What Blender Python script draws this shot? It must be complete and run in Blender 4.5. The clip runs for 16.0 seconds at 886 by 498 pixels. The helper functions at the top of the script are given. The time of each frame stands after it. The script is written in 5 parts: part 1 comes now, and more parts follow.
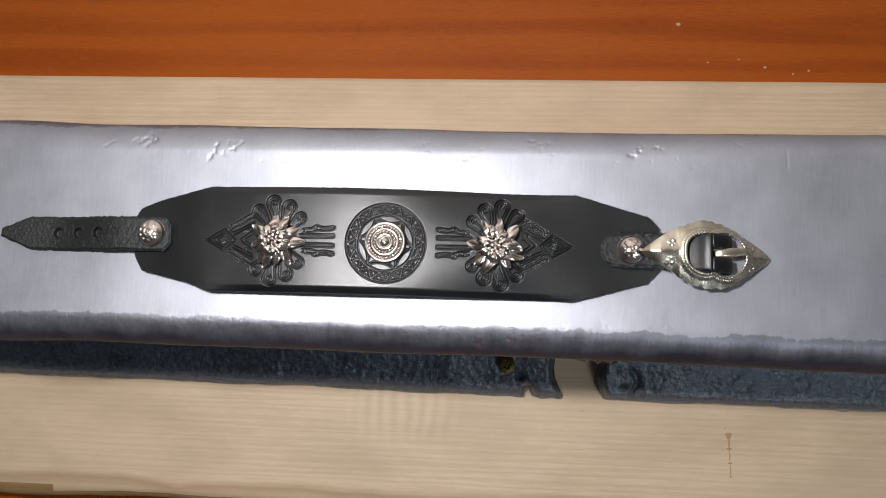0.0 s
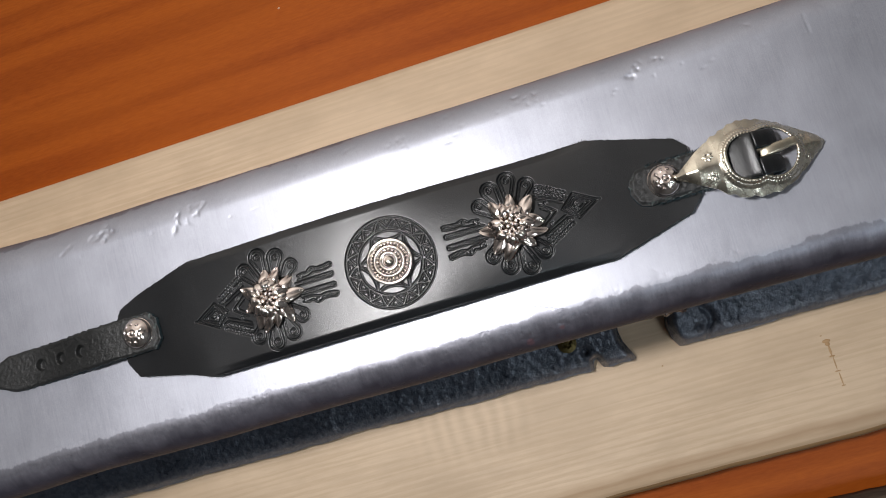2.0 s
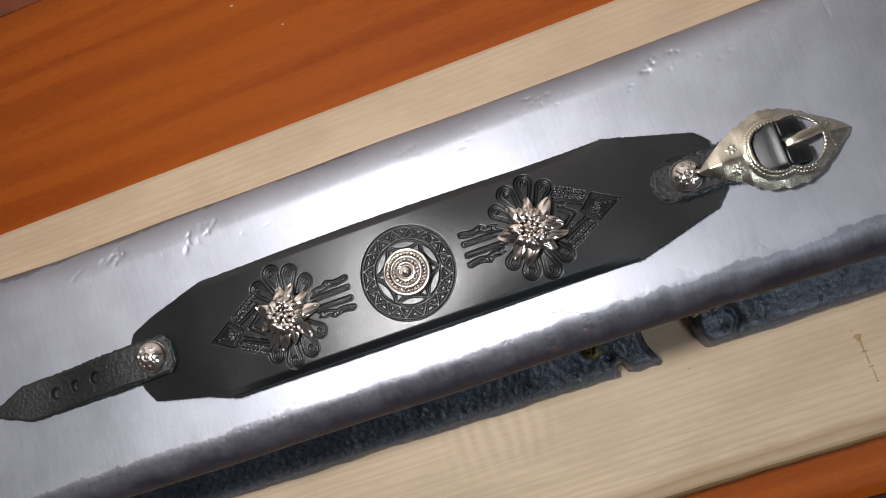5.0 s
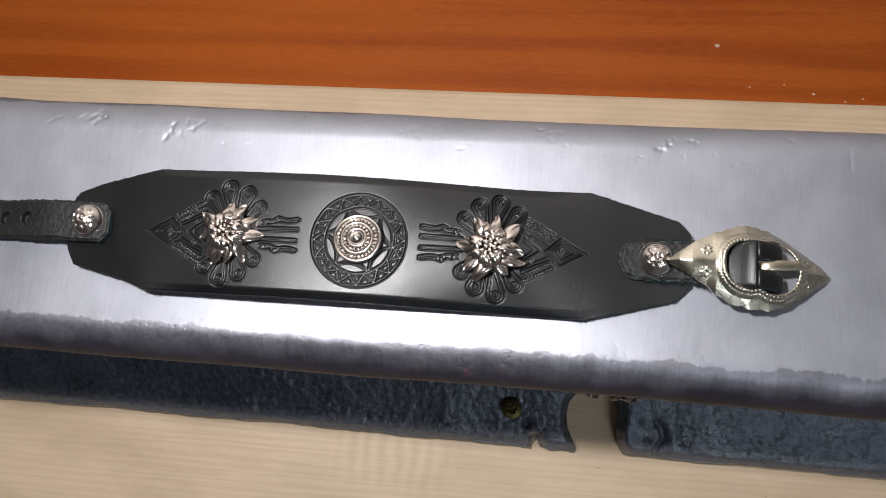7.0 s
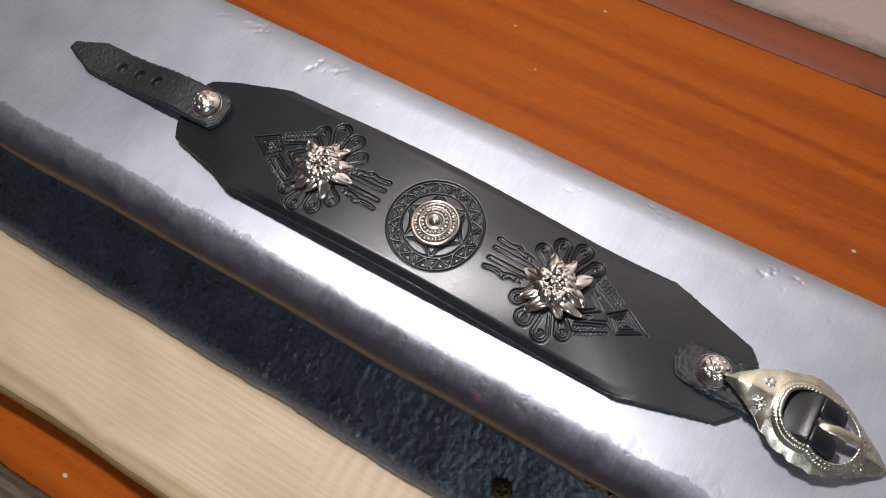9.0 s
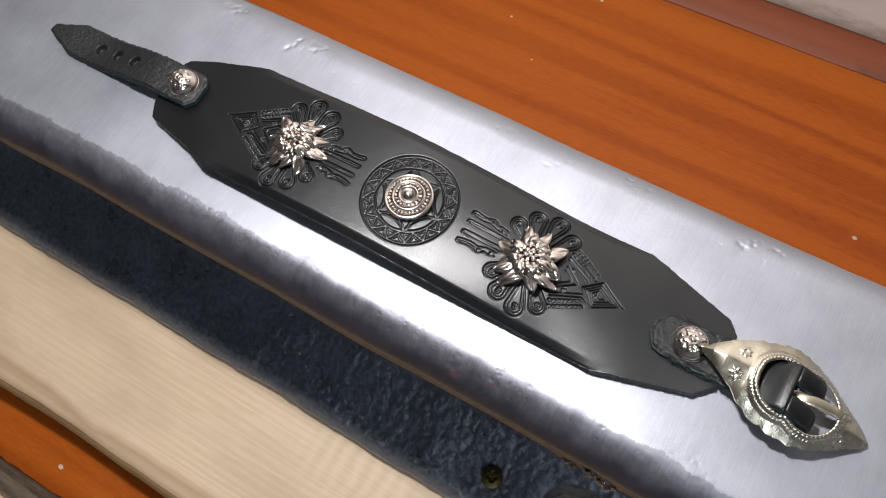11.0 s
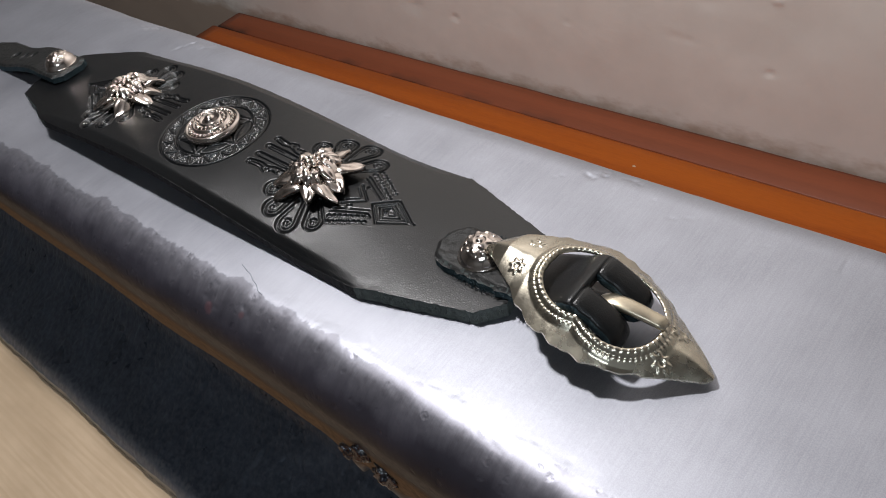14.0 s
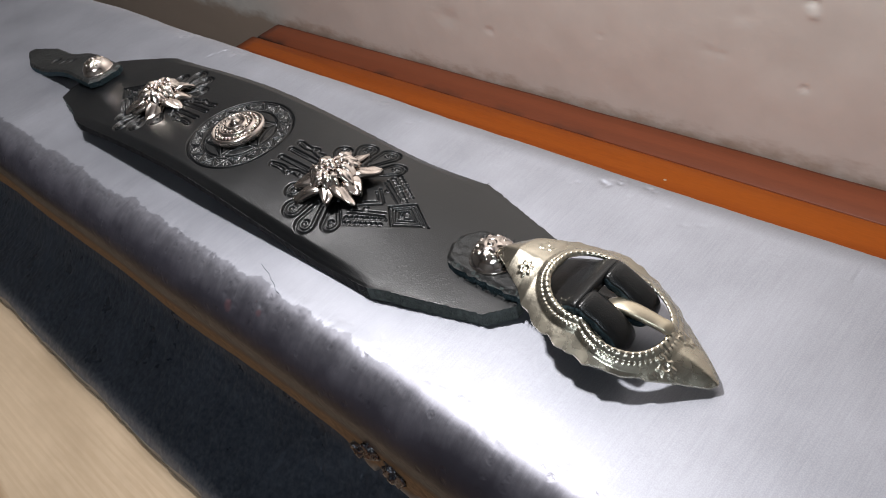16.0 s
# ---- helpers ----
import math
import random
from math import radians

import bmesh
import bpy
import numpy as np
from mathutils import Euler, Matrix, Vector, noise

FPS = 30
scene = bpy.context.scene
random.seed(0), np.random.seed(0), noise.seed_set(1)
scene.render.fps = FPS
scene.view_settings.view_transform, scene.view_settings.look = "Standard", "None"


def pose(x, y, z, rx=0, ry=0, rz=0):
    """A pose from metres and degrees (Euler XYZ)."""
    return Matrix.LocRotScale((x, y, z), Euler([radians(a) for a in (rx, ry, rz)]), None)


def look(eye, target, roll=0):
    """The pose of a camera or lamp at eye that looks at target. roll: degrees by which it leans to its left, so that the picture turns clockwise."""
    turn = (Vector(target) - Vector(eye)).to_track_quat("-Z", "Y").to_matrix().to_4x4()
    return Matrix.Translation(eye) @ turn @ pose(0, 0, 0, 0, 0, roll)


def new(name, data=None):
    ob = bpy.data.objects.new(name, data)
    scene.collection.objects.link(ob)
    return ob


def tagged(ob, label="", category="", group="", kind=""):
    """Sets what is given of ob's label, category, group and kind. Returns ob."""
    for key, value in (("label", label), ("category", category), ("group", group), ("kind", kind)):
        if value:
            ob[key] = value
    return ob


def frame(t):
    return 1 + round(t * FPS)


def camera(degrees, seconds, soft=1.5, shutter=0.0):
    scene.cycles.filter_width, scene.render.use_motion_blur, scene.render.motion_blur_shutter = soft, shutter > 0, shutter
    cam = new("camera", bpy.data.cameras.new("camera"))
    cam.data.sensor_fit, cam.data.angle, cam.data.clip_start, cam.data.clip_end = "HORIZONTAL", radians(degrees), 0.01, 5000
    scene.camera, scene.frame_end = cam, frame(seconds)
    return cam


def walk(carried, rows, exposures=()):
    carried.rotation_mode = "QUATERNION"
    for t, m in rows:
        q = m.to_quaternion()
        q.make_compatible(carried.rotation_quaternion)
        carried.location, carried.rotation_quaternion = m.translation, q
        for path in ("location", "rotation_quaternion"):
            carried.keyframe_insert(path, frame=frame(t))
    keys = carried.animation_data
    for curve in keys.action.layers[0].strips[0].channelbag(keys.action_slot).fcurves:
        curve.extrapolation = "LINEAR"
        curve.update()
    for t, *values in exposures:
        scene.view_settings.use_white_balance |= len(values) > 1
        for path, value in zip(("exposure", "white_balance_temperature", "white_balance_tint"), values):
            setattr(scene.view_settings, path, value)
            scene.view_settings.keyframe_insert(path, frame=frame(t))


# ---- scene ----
cam = camera(57.72, 16.0, soft=1.0)
PATH = [
    (0, (0.04151, -0.03848, 1.26721), (0.02199, -0.00206, 1.02064), -26.686),
    (0.5, (0.04714, -0.04238, 1.26068), (0.02697, -0.00486, 1.01434), -26.259),
    (1, (0.04804, -0.03332, 1.25517), (0.02528, 0.00327, 1.00891), -35.032),
    (1.5, (0.04610, -0.03238, 1.24568), (0.01984, 0.00284, 0.99957), -47.048),
    (2, (0.04325, -0.03191, 1.23272), (0.01502, 0.00366, 0.98688), -55.005),
    (2.5, (0.03940, -0.03213, 1.22439), (0.00897, 0.00524, 0.97907), -58.413),
    (3, (0.03626, -0.03296, 1.22696), (0.00606, 0.00616, 0.98190), -57.434),
    (3.5, (0.03994, -0.03093, 1.22591), (0.00925, 0.00880, 0.98100), -57.579),
    (5.8, (0.04148, -0.03396, 1.22654), (0.01072, 0.00847, 0.98209), -52.908),
    (6, (0.04368, -0.03680, 1.22595), (0.01293, 0.00804, 0.98194), -49.324),
    (6.5, (0.04880, -0.04064, 1.22356), (0.01932, 0.00663, 0.97984), -39.349),
    (7, (0.05118, -0.04724, 1.21832), (0.02136, 0.00749, 0.97622), -24.749),
    (7.5, (0.05546, -0.05120, 1.21406), (0.01919, 0.01015, 0.97443), -13.239),
    (8, (0.06184, -0.05383, 1.20933), (0.00979, 0.01376, 0.97433), -10.667),
    (8.5, (0.06018, -0.06966, 1.20578), (-0.00050, 0.00804, 0.97604), -8.626),
    (10.8, (0.07025, -0.06951, 1.20208), (0.00304, 0.00686, 0.97371), -11.819),
    (11, (0.07298, -0.07019, 1.19804), (0.00557, 0.00631, 0.96978), -12.117),
    (11.5, (0.09498, -0.07151, 1.17461), (0.02342, 0.00886, 0.94895), -12.440),
    (12, (0.12009, -0.06447, 1.14910), (0.03833, 0.02816, 0.93176), -12.465),
    (12.5, (0.14206, -0.05543, 1.12132), (0.05281, 0.04454, 0.91027), -13.140),
    (13, (0.15364, -0.06130, 1.10869), (0.05414, 0.04787, 0.90699), -12.925),
    (13.5, (0.15425, -0.06859, 1.11041), (0.02315, 0.05182, 0.93488), -14.371),
    (14, (0.15893, -0.07162, 1.10551), (0.01651, 0.04662, 0.93747), -15.429),
    (14.5, (0.16367, -0.07433, 1.10641), (0.01478, 0.03944, 0.94092), -16.301),
    (15, (0.16467, -0.07183, 1.10660), (0.01270, 0.04206, 0.94401), -16.071),
    (15.5, (0.16374, -0.07016, 1.10514), (0.01168, 0.04378, 0.94268), -16.008),
    (16, (0.16403, -0.07109, 1.10464), (0.01206, 0.04253, 0.94186), -16.204),
]
walk(cam, [(t, look(eye, target, roll)) for t, eye, target, roll in PATH], [(0, -0.04), (6, -0.09), (7, -0.01), (8.5, 0.15), (11, 0.23), (12, 0.05), (13, -0.33), (13.5, -0.24), (15.4, -0.15), (16, 0.0)])

# ---------------------------------------------------------------- light
world = bpy.data.worlds.new("room_air")
scene.world = world
world.use_nodes = True
world.node_tree.nodes["Background"].inputs[0].default_value = (0.75, 0.82, 1.0, 1)
world.node_tree.nodes["Background"].inputs[1].default_value = 0.05


def lamp(name, kind, place, power, colour, size):
    data = bpy.data.lights.new(name, kind)
    data.energy, data.color, data.shadow_soft_size = power, colour, size
    ob = new(name, data)
    ob.location = place
    return ob


# Fixed, unseen stand-in for a torch carried beside the camera.
lamp("torch_standin_light", "POINT", (-0.046, 0.007, 1.34), 6.7, (1.0, 0.98, 0.985), 0.013)
# Unseen bluish fill light, added to lift the rail foot and the darks.
fill = lamp("front_fill_light", "AREA", (0.80, -1.15, 2.44), 9.5, (0.80, 0.91, 1.0), 0.1)
fill.data.shape, fill.data.size, fill.data.size_y = "RECTANGLE", 0.6, 0.6

# ---------------------------------------------------------------- materials


def material(name, base=(0.5, 0.5, 0.5), rough=0.5, metal=0.0):
    m = bpy.data.materials.new(name)
    m.use_nodes = True
    b = m.node_tree.nodes["Principled BSDF"]
    b.inputs["Base Color"].default_value = (*base, 1)
    b.inputs["Roughness"].default_value = rough
    b.inputs["Metallic"].default_value = metal
    return m, m.node_tree, b


def node(tree, kind, **inputs):
    n = tree.nodes.new(kind)
    for key, value in inputs.items():
        n.inputs[key.replace("_", " ")].default_value = value
    return n


def coords(tree, scale=(1, 1, 1), turn=(0, 0, 0)):
    c = tree.nodes.new("ShaderNodeTexCoord")
    mp = tree.nodes.new("ShaderNodeMapping")
    mp.inputs["Scale"].default_value = scale
    mp.inputs["Rotation"].default_value = turn
    tree.links.new(c.outputs["Object"], mp.inputs["Vector"])
    return mp.outputs["Vector"]


def noise_tex(tree, vec, scale, detail=4.0, rough=0.55, distort=0.0):
    n = node(tree, "ShaderNodeTexNoise", Scale=scale, Detail=detail, Roughness=rough, Distortion=distort)
    tree.links.new(vec, n.inputs["Vector"])
    return n.outputs["Fac"]


def ramp(tree, fac, stops):
    r = tree.nodes.new("ShaderNodeValToRGB")
    e = r.color_ramp.elements
    while len(e) < len(stops):
        e.new(0.5)
    for el, (p, c) in zip(e, stops):
        el.position = p
        el.color = (*c, 1) if len(c) == 3 else (c[0], c[0], c[0], 1)
    tree.links.new(fac, r.inputs["Fac"])
    return r.outputs["Color"]


def mix(tree, fac, a, b, how="MIX"):
    n = tree.nodes.new("ShaderNodeMix")
    n.data_type, n.blend_type = "RGBA", how
    for sock, value in ((0, fac), (6, a), (7, b)):
        if isinstance(value, (int, float)):
            n.inputs[sock].default_value = value
        elif isinstance(value, tuple):
            n.inputs[sock].default_value = (*value, 1)
        else:
            tree.links.new(value, n.inputs[sock])
    return n.outputs[2]


def maths(tree, how, a, b):
    n = tree.nodes.new("ShaderNodeMath")
    n.operation = how
    for k, value in enumerate((a, b)):
        if isinstance(value, (int, float)):
            n.inputs[k].default_value = value
        else:
            tree.links.new(value, n.inputs[k])
    return n.outputs[0]


def bump(tree, shader, layers):
    """Layers of (height output, strength, metres)."""
    last = None
    for height, strength, dist in layers:
        b = node(tree, "ShaderNodeBump", Strength=strength, Distance=dist)
        tree.links.new(height, b.inputs["Height"])
        if last:
            tree.links.new(last, b.inputs["Normal"])
        last = b.outputs["Normal"]
    tree.links.new(last, shader.inputs["Normal"])


def leather(name, base, rough, grain, depth, fleck=0.0, shine=0.5):
    m, t, b = material(name, base, rough)
    b.inputs["Specular IOR Level"].default_value = shine
    v = coords(t)
    big = noise_tex(t, v, 60, 3)
    fine = noise_tex(t, v, grain * 0.55, 5, 0.7)
    vor = node(t, "ShaderNodeTexVoronoi", Scale=grain)
    vor.feature = "DISTANCE_TO_EDGE"
    t.links.new(v, vor.inputs["Vector"])
    dark = tuple(c * 0.6 for c in base)
    light = tuple(min(1, c * 1.7 + fleck) for c in base)
    c = ramp(t, fine, [(0.3, dark), (0.72, light)])
    t.links.new(mix(t, 0.35, c, ramp(t, big, [(0.3, dark), (0.7, light)])), b.inputs["Base Color"])
    t.links.new(ramp(t, mix(t, 0.5, big, fine), [(0.3, (rough - 0.02,)), (0.7, (rough + 0.03,))]), b.inputs["Roughness"])
    bump(t, b, [(ramp(t, vor.outputs["Distance"], [(0.0, (0,)), (0.25, (1,))]), depth, 0.000016), (fine, depth * 0.5, 0.000015), (big, 0.05, 0.0002)])
    return m


LEATHER = leather("black_smooth_leather", (0.0024, 0.0028, 0.0034), 0.315, 2600, 0.70, 0.0, 0.64)
BURNISHED = leather("burnished_black_leather_side", (0.0022, 0.0025, 0.0030), 0.62, 1500, 1.2, 0.0, 0.12)
STRAP = leather("black_suede_strap", (0.0042, 0.0045, 0.0044), 0.46, 2600, 2.0, 0.012, 0.36)
LOOP = leather("black_grained_loop_leather", (0.0036, 0.0040, 0.0044), 0.31, 2300, 1.0, 0.002, 0.55)
CUT = leather("blue_black_cut_edge", (0.016, 0.034, 0.042), 0.9, 1500, 3.0, 0.030, 0.2)
FIBRE = leather("grey_green_fibrous_cut_edge", (0.090, 0.105, 0.098), 0.95, 1800, 4.0, 0.07, 0.1)
WORN = leather("worn_grey_leather_rim", (0.040, 0.050, 0.048), 0.9, 1800, 3.0, 0.03, 0.1)


def metal(name, base, rough, tarnish, patch=220):
    m, t, b = material(name, base, rough, 1.0)
    v = coords(t)
    n1, n2 = noise_tex(t, v, patch, 4, 0.6), noise_tex(t, v, 2500, 3)
    t.links.new(ramp(t, n1, [(0.35, base), (0.75, tarnish)]), b.inputs["Base Color"])
    t.links.new(ramp(t, n1, [(0.3, (rough - 0.05,)), (0.75, (rough + 0.12,))]), b.inputs["Roughness"])
    bump(t, b, [(n2, 0.12, 0.0001), (n1, 0.15, 0.0003)])
    return m


SILVER = metal("polished_antique_silver", (0.86, 0.785, 0.73), 0.13, (0.56, 0.48, 0.43))
# Tarnish and the shade of grooves and flower cores, both put into colour.
RECESS_DARK = metal("tarnish_and_shade_recess", (0.16, 0.14, 0.13), 0.30, (0.07, 0.06, 0.055))
NICKEL = metal("yellowish_nickel_silver", (0.70, 0.65, 0.54), 0.24, (0.57, 0.52, 0.41))
TORN = metal("torn_blue_black_steel", (0.10, 0.105, 0.13), 0.24, (0.22, 0.21, 0.22), 900)
PALE = metal("dull_pale_steel_prong", (0.72, 0.65, 0.51), 0.34, (0.54, 0.46, 0.33))
BRASS = metal("dull_brass_screw", (0.17, 0.135, 0.055), 0.48, (0.07, 0.055, 0.025), 500)


def steel_top():
    """Cross-ground bare steel on the running surface, worn grey growing darker down the shoulders, rust on the sides.
    """
    m, t, b = material("ground_and_worn_steel", (0.6, 0.6, 0.63), 0.4, 1.0)
    v = coords(t)
    sep = t.nodes.new("ShaderNodeSeparateXYZ")
    t.links.new(v, sep.inputs[0])
    scratch = noise_tex(t, coords(t, (1, 0.035, 1), (0, 0, 0.1)), 2600, 4, 0.7)
    speck = noise_tex(t, v, 4200, 2, 0.6)
    scratch2 = noise_tex(t, coords(t, (1, 0.08, 1), (0, 0, -0.35)), 900, 3, 0.6)
    cloud = noise_tex(t, v, 38, 5, 0.6)
    fine = noise_tex(t, v, 700, 5, 0.65)
    edge = noise_tex(t, v, 95, 2, 0.5)
    pit = node(t, "ShaderNodeTexVoronoi", Scale=520.0)
    warp = t.nodes.new("ShaderNodeVectorMath")
    warp.operation = "MULTIPLY_ADD"
    warp.inputs[1].default_value = (0.0012, 0.0012, 0.0012)
    shake = node(t, "ShaderNodeTexNoise", Scale=900.0, Detail=3.0)
    t.links.new(v, shake.inputs["Vector"])
    t.links.new(shake.outputs["Color"], warp.inputs[0])
    t.links.new(v, warp.inputs[2])
    t.links.new(warp.outputs[0], pit.inputs["Vector"])
    odd = t.nodes.new("ShaderNodeSeparateColor")
    t.links.new(pit.outputs["Color"], odd.inputs[0])
    pitted = maths(t, "MULTIPLY", ramp(t, pit.outputs["Distance"], [(0.08, (1,)), (0.42, (0,))]), maths(t, "GREATER_THAN", odd.outputs[0], 0.80))
    # Where the worn grey begins: a ragged border along both shoulders, darker further down.
    rag = noise_tex(t, coords(t, (1, 0.16, 0.3)), 330, 5, 0.7)
    wob = maths(t, "ADD", maths(t, "MULTIPLY", maths(t, "SUBTRACT", edge, 0.5), 0.0045), maths(t, "MULTIPLY", maths(t, "SUBTRACT", rag, 0.5), 0.0042))
    skew = maths(t, "ADD", wob, maths(t, "MULTIPLY", sep.outputs[0], 0.0075))
    deep = maths(t, "SUBTRACT", maths(t, "SUBTRACT", -0.0243, sep.outputs[1]), skew)
    back = maths(t, "SUBTRACT", maths(t, "SUBTRACT", sep.outputs[1], 0.0440), wob)
    deep = maths(t, "MAXIMUM", deep, back)
    worn = ramp(t, maths(t, "MULTIPLY", deep, 100.0), [(0.0, (0,)), (0.05, (0.58,)), (0.30, (0.85,)), (0.65, (1,))])
    tone = ramp(t, maths(t, "MULTIPLY", deep, 100.0), [(0.20, (0,)), (0.42, (0.6,)), (0.75, (1,))])
    lip = ramp(t, maths(t, "ADD", sep.outputs[2], maths(t, "MULTIPLY", maths(t, "SUBTRACT", edge, 0.5), 0.002)), [(0.9832, (1,)), (0.9835, (0,))])
    torn = ramp(t, sep.outputs[2], [(0.9705, (1,)), (0.9716, (0,))])
    bare = ramp(t, cloud, [(0.3, (0.30, 0.31, 0.352)), (0.7, (0.40, 0.41, 0.46))])
    bare = mix(t, 0.09, bare, ramp(t, scratch, [(0.35, (0.24, 0.24, 0.27)), (0.65, (0.72, 0.72, 0.76))]))
    bare = mix(t, 0.07, bare, ramp(t, speck, [(0.38, (0.14, 0.14, 0.16)), (0.66, (0.85, 0.85, 0.90))]))
    grey = ramp(t, fine, [(0.3, (0.120, 0.117, 0.138)), (0.7, (0.185, 0.181, 0.208))])
    dark = ramp(t, edge, [(0.3, (0.022, 0.021, 0.028)), (0.7, (0.037, 0.035, 0.046))])
    rust = ramp(t, fine, [(0.3, (0.16, 0.100, 0.055)), (0.7, (0.32, 0.205, 0.115))])
    # Two small reddish rust spots in the dark shoulder.
    for sx, sy, size in ((0.0332, -0.0314, 0.0015), (0.0432, -0.0298, 0.0010)):
        du = maths(t, "DIVIDE", maths(t, "SUBTRACT", sep.outputs[0], sx), size)
        dv = maths(t, "DIVIDE", maths(t, "SUBTRACT", sep.outputs[1], sy), size * 0.8)
        q = maths(t, "ADD", maths(t, "MULTIPLY", du, du), maths(t, "MULTIPLY", dv, dv))
        blot = ramp(t, maths(t, "ADD", maths(t, "MULTIPLY", q, 0.5), maths(t, "MULTIPLY", fine, 0.6)), [(0.35, (0.75,)), (0.75, (0,))])
        grey = mix(t, blot, grey, (0.15, 0.085, 0.095))
        dark = mix(t, blot, dark, (0.085, 0.045, 0.053))
    rust = mix(t, torn, rust, (0.12, 0.125, 0.145))
    t.links.new(mix(t, lip, mix(t, tone, mix(t, worn, bare, grey), dark), rust), b.inputs["Base Color"])
    r = mix(t, worn, ramp(t, mix(t, 0.5, cloud, scratch), [(0.3, (0.45,)), (0.7, (0.54,))]), ramp(t, fine, [(0.3, (0.38,)), (0.7, (0.52,))]))
    t.links.new(mix(t, lip, r, mix(t, torn, (0.85, 0.85, 0.85), (0.35, 0.35, 0.35))), b.inputs["Roughness"])
    t.links.new(mix(t, lip, mix(t, tone, (0.86, 0.86, 0.86), (0.10, 0.10, 0.10)), mix(t, torn, (0.0, 0.0, 0.0), (0.8, 0.8, 0.8))), b.inputs["Metallic"])
    t.links.new(ramp(t, maths(t, "MAXIMUM", lip, tone), [(0.0, (0.5,)), (1.0, (0.25,))]), b.inputs["Specular IOR Level"])
    hollow = maths(t, "MULTIPLY", pitted, maths(t, "MULTIPLY", worn, -1.0))
    bump(t, b, [(speck, 0.05, 0.00005), (scratch, 0.07, 0.00005), (scratch2, 0.03, 0.00006), (fine, 0.25, 0.0001), (edge, 0.04, 0.0003), (hollow, 0.28, 0.0003)])
    return m


STEEL = steel_top()


def cast_black():
    m, t, b = material("blue_black_rough_rolled_steel", (0.03, 0.035, 0.045), 0.42, 0.3)
    v = coords(t)
    n1, n2 = noise_tex(t, v, 480, 4, 0.6), noise_tex(t, v, 60, 4, 0.6)
    tone = mix(t, 0.4, ramp(t, n1, [(0.3, (0.036, 0.044, 0.062)), (0.7, (0.125, 0.142, 0.180))]), ramp(t, n2, [(0.3, (0.032, 0.038, 0.05)), (0.7, (0.105, 0.122, 0.158))]))
    sep = t.nodes.new("ShaderNodeSeparateXYZ")
    t.links.new(v, sep.inputs[0])
    rim = ramp(t, maths(t, "ADD", maths(t, "SUBTRACT", maths(t, "MULTIPLY", sep.outputs[1], -10.0), maths(t, "MULTIPLY", sep.outputs[0], 0.105)), maths(t, "MULTIPLY", n1, 0.09)), [(0.482, (0,)), (0.545, (0.9,))])
    dusty = mix(t, rim, tone, (0.19, 0.19, 0.205))
    t.links.new(dusty, b.inputs["Base Color"])
    t.links.new(ramp(t, n2, [(0.3, (0.25,)), (0.7, (0.44,))]), b.inputs["Roughness"])
    bump(t, b, [(n1, 0.95, 0.0005), (n2, 0.3, 0.001)])
    return m


CAST = cast_black()


